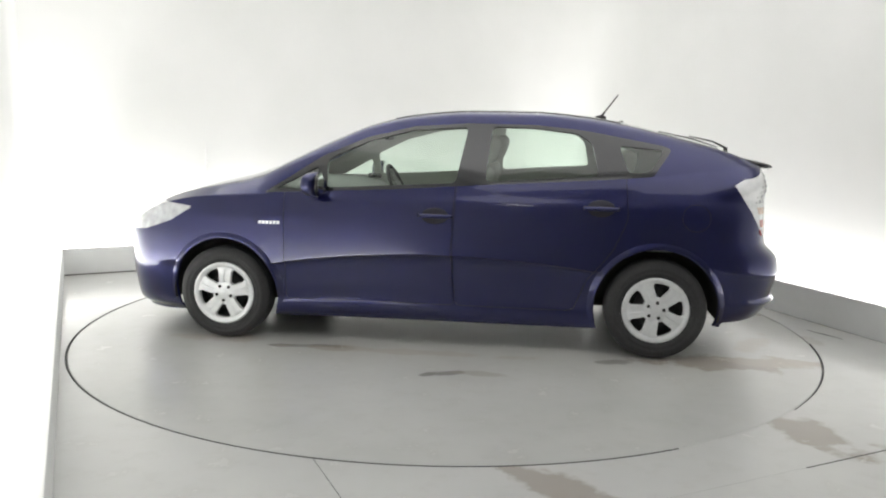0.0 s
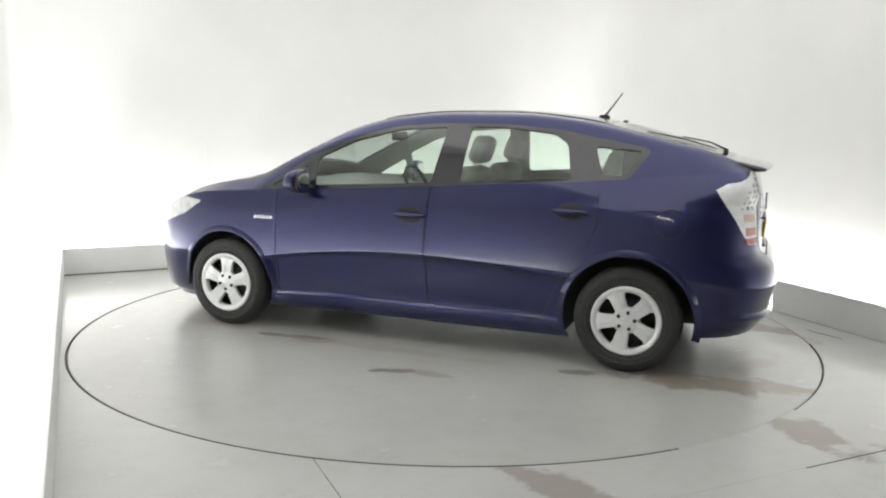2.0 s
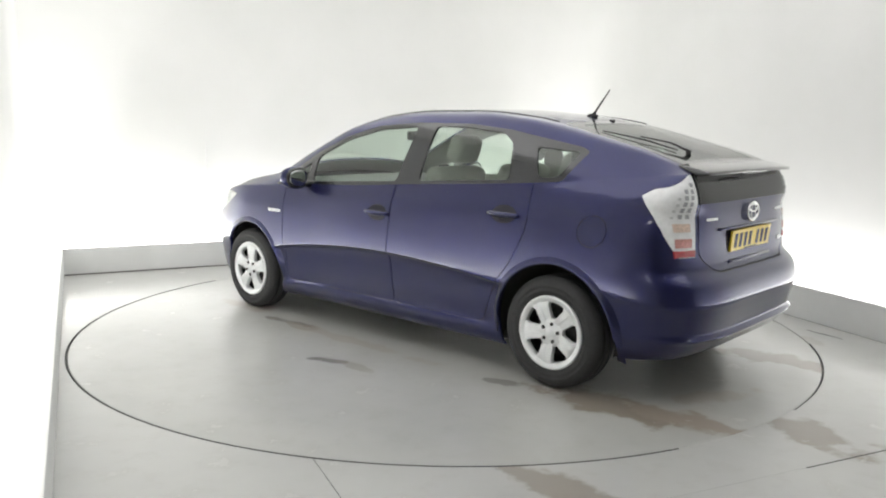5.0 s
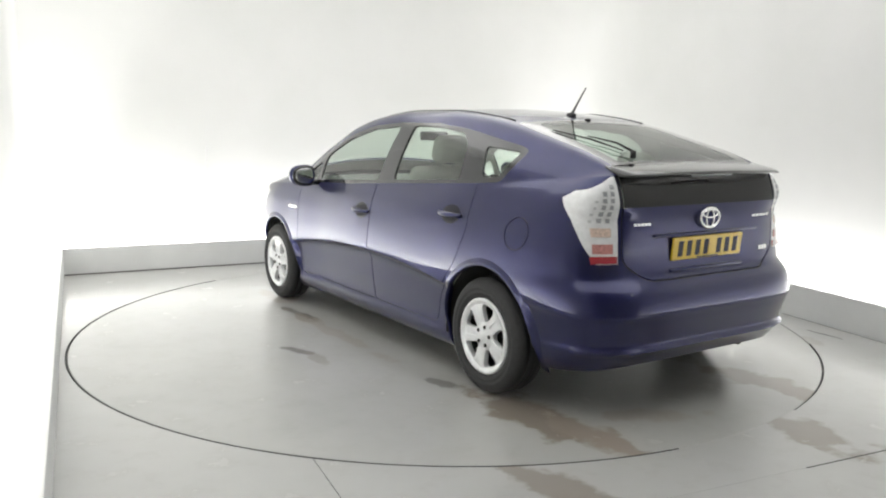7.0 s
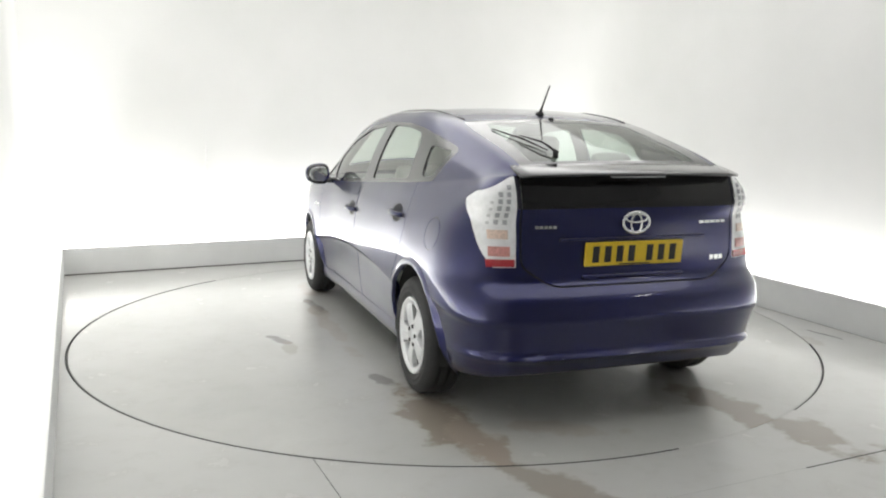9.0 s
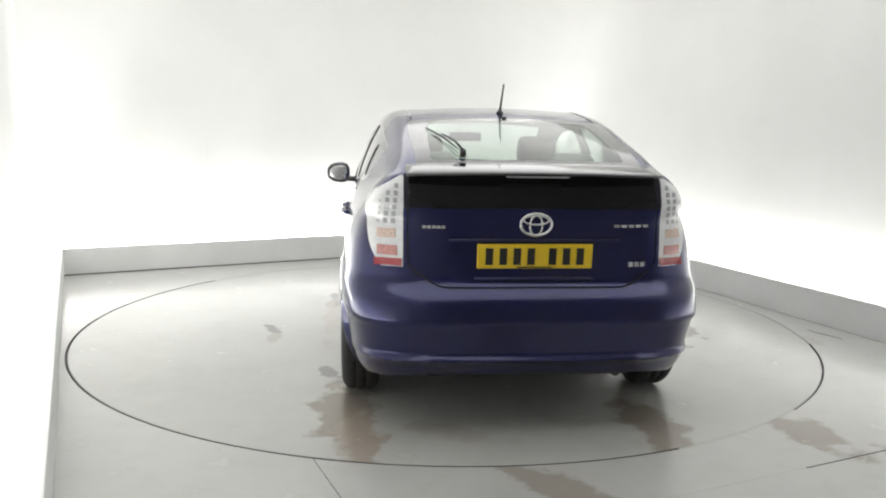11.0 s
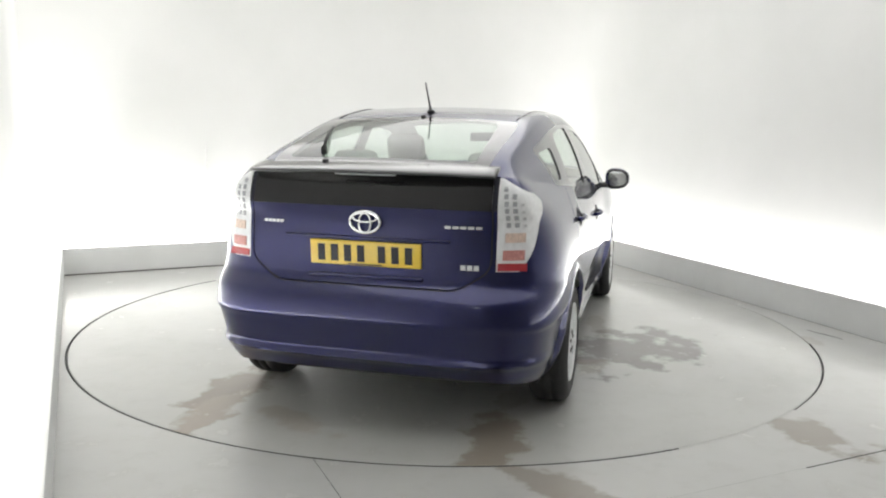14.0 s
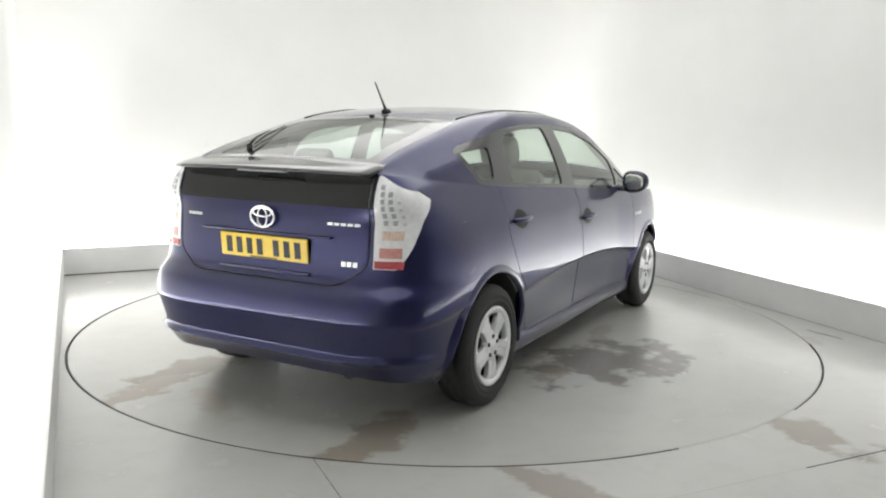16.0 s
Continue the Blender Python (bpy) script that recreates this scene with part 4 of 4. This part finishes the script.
def handle(door, x, z, side):
    y = side_y(x, z)
    # The handle recess's shade, drawn as a dark lens flush with the skin.
    cup = bmesh.new()
    bmesh.ops.create_uvsphere(cup, u_segments=24, v_segments=12, radius=1)
    for v in cup.verts:
        px, pz = x + v.co.x * 0.084, z + v.co.z * 0.050
        v.co = (px, side * (side_y(px, pz) + 0.0025 * v.co.y), pz)
    bmesh.ops.recalc_face_normals(cup, faces=cup.faces[:])
    part("handle_cup_shade", cup, SEAM, door, "dark lens on the skin for the shaded handle recess")
    pts, rad = [], []
    for i in range(11):
        q = i / 10
        pts.append((x + 0.105 - 0.21 * q, side * (y + 0.004 + 0.026 * math.sin(math.pi * q) ** 0.6), z + 0.002 - 0.004 * q))
        rad.append(0.011 + 0.004 * math.sin(math.pi * q))
    part("handle", tube_bm(pts, rad, 10), PAINT, door)


def car_seat(car, x, y, w, heads, low=0.52):
    root = new("seat")
    root.parent = car
    part("cushion", box_bm((x - 0.02, y - w / 2, low - 0.18), (x + 0.50, y + w / 2, low), 0.05, 3), FABRIC, root)
    lean = Matrix.Translation((x, y, low - 0.05)) @ Matrix.Rotation(radians(-20), 4, "Y")
    part("backrest", box_bm((-0.07, -w / 2, 0.0), (0.07, w / 2, 0.60), 0.055, 3, at=lean), FABRIC, root)
    for hy in heads:
        part("headrest", box_bm((-0.055, hy - 0.125, 0.635), (0.05, hy + 0.125, 0.815), 0.045, 3, at=lean), FABRIC, root)
        for d in (-0.05, 0.05):
            part("headrest_post", tube_bm([lean @ Vector((0, hy + d, 0.58)), lean @ Vector((0, hy + d, 0.66))], 0.006, 6), CHROME, root)
    return root


def rear_lamp_cells(lamp, data, side):
    """Lens pieces that lie on the tail lamp: dark cells above, two blocks, a red band below."""
    verts = [Vector(v) for v in data[0]]

    def at(y, z, proud):
        near = sorted(verts, key=lambda v: (v.y - y) ** 2 + (v.z - z) ** 2)[:4]
        w = [1 / ((v.y - y) ** 2 + (v.z - z) ** 2 + 1e-5) for v in near]
        return Vector((sum(v.x * k for v, k in zip(near, w)) / sum(w) - proud, y * side, z))

    def tile(name, y0, y1, z0, z1, mat, proud=0.004, label=""):
        pts = []
        for i in range(5):
            for j in range(3):
                pts.append(at(y0 + (y1 - y0) * i / 4, z0 + (z1 - z0) * j / 2, proud))
        faces = []
        for i in range(4):
            for j in range(2):
                a = i * 3 + j
                faces.append([a, a + 1, a + 4, a + 3])
        bm = data_bm(pts, faces)
        bm.normal_update()
        if sum(f.normal.x for f in bm.faces) > 0:
            bmesh.ops.reverse_faces(bm, faces=bm.faces[:])
        thicken(part(name, bm, mat, lamp, label, smooth=False), 0.008)

    tile("red_band", 0.592, 0.712, 0.762, 0.795, LENS_RED, label="red lower lens band")
    tile("lens_block", 0.612, 0.70, 0.808, 0.852, LENS_PINK, 0.005, "red inner lens block")
    tile("lens_block", 0.620, 0.70, 0.885, 0.925, LENS_AMBER, 0.005, "pale amber lens block")
    for r in range(6):
        z = 0.948 + r * 0.031
        for c in range(3 if r < 4 else 2):
            y0 = 0.622 + c * 0.034 - r * 0.003
            if z + 0.02 < 1.158 - (y0 - 0.57) * 0.60:
                tile("lamp_cell", y0, y0 + (0.017 if c < 2 else 0.011), z, z + (0.021 if c < 2 else 0.012), LAMP_DARK if c < 2 else LAMP_GREY, 0.003)


def build_car():
    car = tagged(new("car"), "dark blue metallic five-door hatchback parked on the turntable", "car")
    reg = skin_regions()
    # the filler flap is on the left flank alone: the right one is closed
    skin = region_bm(reg["body"], (1, -1))
    for key in ("filler_flap", "gap_flap"):
        vs = [skin.verts.new((v[0], -v[1] - (0.0 if key == "filler_flap" else 0.003), v[2])) for v in reg[key][0]]
        for p in reg[key][1]:
            skin.faces.new([vs[i] for i in p[::-1]])
    bmesh.ops.remove_doubles(skin, verts=[v for v in skin.verts if v.co.y < -0.5 and -1.70 < v.co.x < -1.40 and 0.74 < v.co.z < 0.98], dist=0.0012)
    bmesh.ops.recalc_face_normals(skin, faces=[f for f in skin.faces if f.calc_center_median().y < 0])
    skin.normal_update()
    if sum(f.normal.y * f.calc_area() for f in skin.faces if f.calc_center_median().y < -0.5) > 0:
        bmesh.ops.reverse_faces(skin, faces=[f for f in skin.faces if f.calc_center_median().y < 0])
    thicken(part("body", skin, PAINT, car), 0.014, LINING)
    part("tailgate_gap", region_bm(reg["gap_tailgate"], (1, -1)), SEAM, car, "dark gap round the tailgate")
    for side in (1, -1):
        for key, x, z in (("door_front", -0.005, 0.832), ("door_rear", -1.005, 0.905)):
            door = thicken(part(key.split("_")[1] + "_door", region_bm(reg[key], (side,)), PAINT, car), 0.014, LINING)
            handle(door, x, z, side)
            part("door_gap", region_bm(reg["gap_" + key], (side,)), SEAM, car, "dark gap round the door")
        if side > 0:
            thicken(part("filler_flap", region_bm(reg["filler_flap"], (side,)), PAINT, car), 0.004)
            part("flap_gap", region_bm(reg["gap_flap"], (side,)), SEAM, car, "dark gap round the filler flap")
        thicken(part("window_trim", region_bm(reg["window_trim"], (side,)), BLACK_TRIM, car, "gloss black window pillars and surround"), 0.016, LINING)
        for key in ("pane_quarter", "pane_front", "pane_rear", "pane_back"):
            bm = region_bm(reg[key], (side,))
            for v in bm.verts:
                v.co.y -= side * 0.006
            pane = part("side_window", bm, GLASS, car, "clear pale green side window")
            pane.visible_shadow = False
        part("headlamp", region_bm(reg["headlamp"], (side,)), HEAD_LENS, car, "clear swept-back headlamp")
        lamp = part("tail_lamp", region_bm(reg["tail_lamp"], (side,)), LENS_CLEAR, car, "clear-lensed tail lamp with red band")
        rear_lamp_cells(lamp, reg["tail_lamp"], side)
        for x in (AXLE_F, AXLE_R):
            wheel(car, x, side)
            wheel_well(car, x, side)
            arch_lip(car, x, side)
        mirror(car, side)
        # side badge and sill strip
        badge = new("wing_badge")
        badge.parent = car
        for k in range(6):
            a0 = 1.112 - 0.0235 * k
            part("badge_bar", prism_bm([(a0 - 0.018, 0.753), (a0, 0.753), (a0 - 0.002, 0.772), (a0 - 0.020, 0.772)], 0.0, 0.003,
                                       lambda a, b, d: Vector((a, side * (side_y(a, b) - 0.001 + d), b))), CHROME, badge, "small chrome bar", smooth=False)
    thicken(part("bonnet", region_bm(reg["bonnet"], (1, -1)), PAINT, car), 0.012)
    tail = thicken(part("tailgate", region_bm(reg["tailgate"], (1, -1)), PAINT, car), 0.014, LINING)
    part("lower_rear_window", region_bm(reg["lower_rear_pane"], (1, -1)), BLACK_GLOSS, car, "black lower tailgate window")
    thicken(part("hatch_band", region_bm(reg["hatch_band"], (1, -1)), BLACK_TRIM, car, "black edge band of the hatch glass"), 0.012, LINING)
    bm = region_bm(reg["hatch_pane"], (1, -1))
    pane = part("hatch_window", bm, HATCH_GLASS, car, "large sloping hatch window")
    pane.visible_shadow = False
    pane = part("windscreen", region_bm(reg["windscreen"], (1, -1)), GLASS, car, "clear sloping windscreen")
    pane.visible_shadow = False
    thicken(part("rear_bumper", region_bm(reg["rear_bumper"], (1, -1)), PAINT, car), 0.012)
    build_tail(car, tail)
    build_cabin(car)
    return car


def build_tail(car, tail):
    """Spoiler, plate, badges, wiper, aerial and the dark lower edge at the car's rear."""
    # spoiler: a thin wing along the hatch's lower edge
    verts, faces, n = [], [], 25
    prof = [(-1.88, 1.217), (-1.93, 1.208), (-2.0, 1.195), (-2.05, 1.183), (-2.066, 1.175), (-2.062, 1.167), (-2.03, 1.164), (-1.985, 1.166), (-1.93, 1.168)]
    for i in range(n):
        q = -1 + 2 * i / (n - 1)
        y = q * 0.572
        drop, pull = 0.012 * abs(q) ** 2.2, 0.040 * abs(q) ** 3.0
        for x, z in prof:
            k = (x + 1.88) / (-2.066 + 1.88)
            verts.append((x + pull * k, y, z - drop * (0.75 + 0.25 * (1 - k))))
    m = len(prof)
    for i in range(n - 1):
        for j in range(m):
            faces.append([i * m + j, i * m + (j + 1) % m, (i + 1) * m + (j + 1) % m, (i + 1) * m + j])
    faces += [list(range(m)), list(range((n - 1) * m, n * m))[::-1]]
    bm = data_bm(verts, faces)
    bmesh.ops.recalc_face_normals(bm, faces=bm.faces[:])
    spoiler = part("spoiler", bm, BLACK_TRIM, car, "gloss black tailgate spoiler")
    part("brake_light", box_bm((-2.056, -0.14, 1.158), (-2.03, 0.14, 1.166), 0.003), LAMP_DARK, spoiler, "slim high-level brake light")
    # number plate on its plinth
    lean = Matrix.Translation((-2.036, 0, 0.811)) @ Matrix.Rotation(radians(-5), 4, "Y")
    plate = part("number_plate", box_bm((-0.012, -0.26, -0.0555), (0.0, 0.26, 0.0555), 0.003, at=lean), PLATE_YELLOW, car, "yellow number plate with black bars", smooth=False)
    for k in range(7):
        y = 0.225 - k * 0.0625 - (0.035 if k > 3 else 0)
        part("plate_bar", box_bm((-0.0135, y - 0.036, -0.038), (-0.0118, y - 0.002, 0.038), at=lean), PLATE_INK, plate, smooth=False)
    part("plate_foot_bar", box_bm((-0.0135, -0.08, -0.052), (-0.0118, 0.08, -0.046), at=lean), PLATE_INK, plate, smooth=False)
    # garnish lip over the plate and the plinth's lower ledge
    part("plate_garnish", box_bm((-2.046, -0.385, 0.874), (-2.022, 0.385, 0.886), 0.004), PAINT, tail)
    part("plate_ledge", box_bm((-2.054, -0.27, 0.700), (-2.020, 0.27, 0.716), 0.006), PAINT, tail)
    # oval chrome emblem
    ring = []
    for k in range(33):
        a = 2 * math.pi * k / 32
        ring.append((-2.046, 0.070 * math.cos(a), 0.952 + 0.048 * math.sin(a)))
    emblem = part("emblem", tube_bm(ring, 0.0075, 8), CHROME, car, "oval chrome emblem")
    part("emblem_bar", tube_bm([(-2.047, 0.028 * math.cos(a), 0.948 + 0.044 * math.sin(a)) for a in (2 * math.pi * k / 24 for k in range(25))], 0.0055, 6), CHROME, emblem)
    part("emblem_bar", tube_bm([(-2.047, 0.056 * math.cos(a), 0.972 + 0.020 * math.sin(a)) for a in (2 * math.pi * k / 24 for k in range(25))], 0.0055, 6), CHROME, emblem)
    for y0, y1, z0, z1, n in ((0.400, 0.505, 0.931, 0.944, 5), (-0.525, -0.355, 0.938, 0.950, 5), (-0.515, -0.430, 0.760, 0.782, 3)):
        for k in range(n):
            a, b = y0 + (y1 - y0) * (k + 0.06) / n, y0 + (y1 - y0) * (k + 0.86) / n
            part("badge_bar", prism_bm([(a, z0), (b, z0), (b, z1), (a, z1)], 0.003, -0.003, lambda y, z, d: Vector((rear_x(y, z) - d, y, z))), CHROME, car, "small chrome badge bar", smooth=False)
    # rear wiper lying on the glass
    wiper = new("rear_wiper")
    wiper.parent = car
    gz = lambda x, y: interp(x, *TOP_Z) - 0.09 * (abs(y) / 0.57) ** 2 * 0.5 + 0.012
    base, tip = (-1.80, 0.30), (-1.36, 0.44)
    pt = lambda q, lift=0.0: (base[0] + (tip[0] - base[0]) * q, base[1] + (tip[1] - base[1]) * q, gz(base[0] + (tip[0] - base[0]) * q, base[1] + (tip[1] - base[1]) * q) + lift)
    part("wiper_pivot", tube_bm([pt(0, -0.01), pt(0, 0.026)], 0.014, 10), BLACK_MATT, wiper)
    part("wiper_arm", tube_bm([pt(0, 0.022), pt(0.2, 0.034), pt(0.55, 0.024)], [0.007, 0.005, 0.0035], 8), BLACK_MATT, wiper)
    part("wiper_blade", tube_bm([pt(0.12, 0.008), pt(0.5, 0.012), pt(1.0, 0.008)], [0.003, 0.005, 0.003], 6), BLACK_MATT, wiper)
    # roof mouldings in the two long ditches
    for side in (1, -1):
        line = []
        for k in range(15):
            x = 0.30 - 1.42 * k / 14
            ry, rz, zc = interp(x, *RAIL_Y), interp(x, *RAIL_Z), interp(x, *TOP_Z)
            line.append((x, side * ry * 0.86, rz + (zc - rz) * (1 - 0.86 ** 2) + 0.0015))
        part("roof_moulding", tube_bm(line, 0.004, 6), BLACK_TRIM, car, "thin black roof moulding")
    # aerial and roof washer nozzle
    aerial = new("aerial")
    aerial.parent = car
    bm = bmesh.new()
    bmesh.ops.create_uvsphere(bm, u_segments=14, v_segments=8, radius=1)
    for v in bm.verts:
        v.co = (-1.02 + v.co.x * 0.040, v.co.y * 0.020, 1.452 + v.co.z * 0.016)
    part("aerial_base", bm, BLACK_MATT, aerial)
    part("aerial_mast", tube_bm([(-1.022, 0, 1.455), (-1.055, 0, 1.50), (-1.132, 0, 1.606)], [0.009, 0.0055, 0.0038], 8), BLACK_MATT, aerial)
    part("washer_nozzle", box_bm((-1.175, -0.012, 1.416), (-1.145, 0.012, 1.432), 0.005), BLACK_MATT, car)
    # bumper details
    part("bumper_valance", box_bm((-1.98, -0.50, 0.235), (-1.80, 0.50, 0.32), 0.03), BLACK_MATT, car, "black lower bumper valance")
    part("exhaust_pipe", tube_bm([(-1.75, -0.42, 0.255), (-1.965, -0.42, 0.25)], 0.024, 12), STEEL, car)


def build_cabin(car):
    """Floor pan, seats, dash and wheel, seen through the glass."""
    part("floor_pan", merge(box_bm((-0.98, -0.74, 0.17), (0.96, 0.74, 0.26), 0.02), box_bm((0.95, -0.42, 0.17), (2.02, 0.42, 0.26), 0.02), box_bm((-1.90, -0.42, 0.22), (-0.97, 0.42, 0.30), 0.02)), BLACK_MATT, car)
    part("boot_floor", box_bm((-1.92, -0.60, 0.62), (-1.05, 0.60, 0.66), 0.01), LINING, car)
    for side in (1, -1):
        part("boot_side_trim", prism_bm([(-1.24, 0.66), (-1.24, 1.30), (-1.50, 1.245), (-1.84, 1.13), (-1.88, 0.66)], -0.02, 0.0,
                                        lambda a, b, d: Vector((a, side * (0.665 - max(0.0, b - 1.0) * 0.42 + d), b)), 0.006), TRIM_GREY, car, "grey boot side trim")
    part("inner_sill", box_bm((-0.945, 0.66, 0.26), (0.945, 0.78, 0.50), 0.02), LINING, car)
    part("inner_sill", box_bm((-0.945, -0.78, 0.26), (0.945, -0.66, 0.50), 0.02), LINING, car)
    part("dashboard", prism_bm([(1.25, 0.60), (0.62, 0.60), (0.55, 0.78), (0.62, 0.92), (0.80, 0.965), (1.15, 0.985), (1.28, 0.96)], -0.70, 0.70, lambda a, b, d: Vector((a, d, b)), 0.02), DASH, car)
    part("centre_console", box_bm((-0.2, -0.12, 0.28), (0.66, 0.12, 0.62), 0.04), DASH, car)
    steer = new("steering_wheel")
    steer.parent = car
    lean = Matrix.Translation((0.46, -0.37, 0.90)) @ Matrix.Rotation(radians(-65), 4, "Y")
    part("wheel_rim", tube_bm([lean @ Vector((0.185 * math.cos(a), 0.185 * math.sin(a), 0)) for a in (2 * math.pi * k / 28 for k in range(29))], 0.015, 8), BLACK_MATT, steer)
    part("wheel_hub", box_bm((-0.06, -0.09, -0.03), (0.06, 0.09, 0.02), 0.02, at=lean), DASH, steer)
    for a in (0, 180, 250, 290):
        d = Vector((math.cos(radians(a + 90)), math.sin(radians(a + 90)), 0))
        part("wheel_spoke", tube_bm([lean @ (d * 0.05), lean @ (d * 0.18)], 0.012, 6), DASH, steer)
    car_seat(car, -0.06, 0.37, 0.50, (0.0,), 0.60)
    car_seat(car, -0.06, -0.37, 0.50, (0.0,), 0.60)
    car_seat(car, -0.92, 0.0, 1.22, (-0.38, 0.38), 0.52)
    part("inner_mirror", box_bm((0.44, -0.12, 1.27), (0.47, 0.12, 1.335), 0.012), BLACK_MATT, car)


CAR = build_car()


def motions():
    """The turntable and the car on it turn together about the table's middle."""
    table, car = [], []
    for k in range(33):
        t = k * 0.5
        a = 172.403 - 6.8541 * t - 0.00691 * t * t
        m = Matrix.Rotation(radians(a), 4, "Z")
        table.append((t, m))
        car.append((t, m @ Matrix.Translation((-0.0137, -0.1771, 0))))
    walk(TABLE, table)
    walk(CAR, car)


motions()
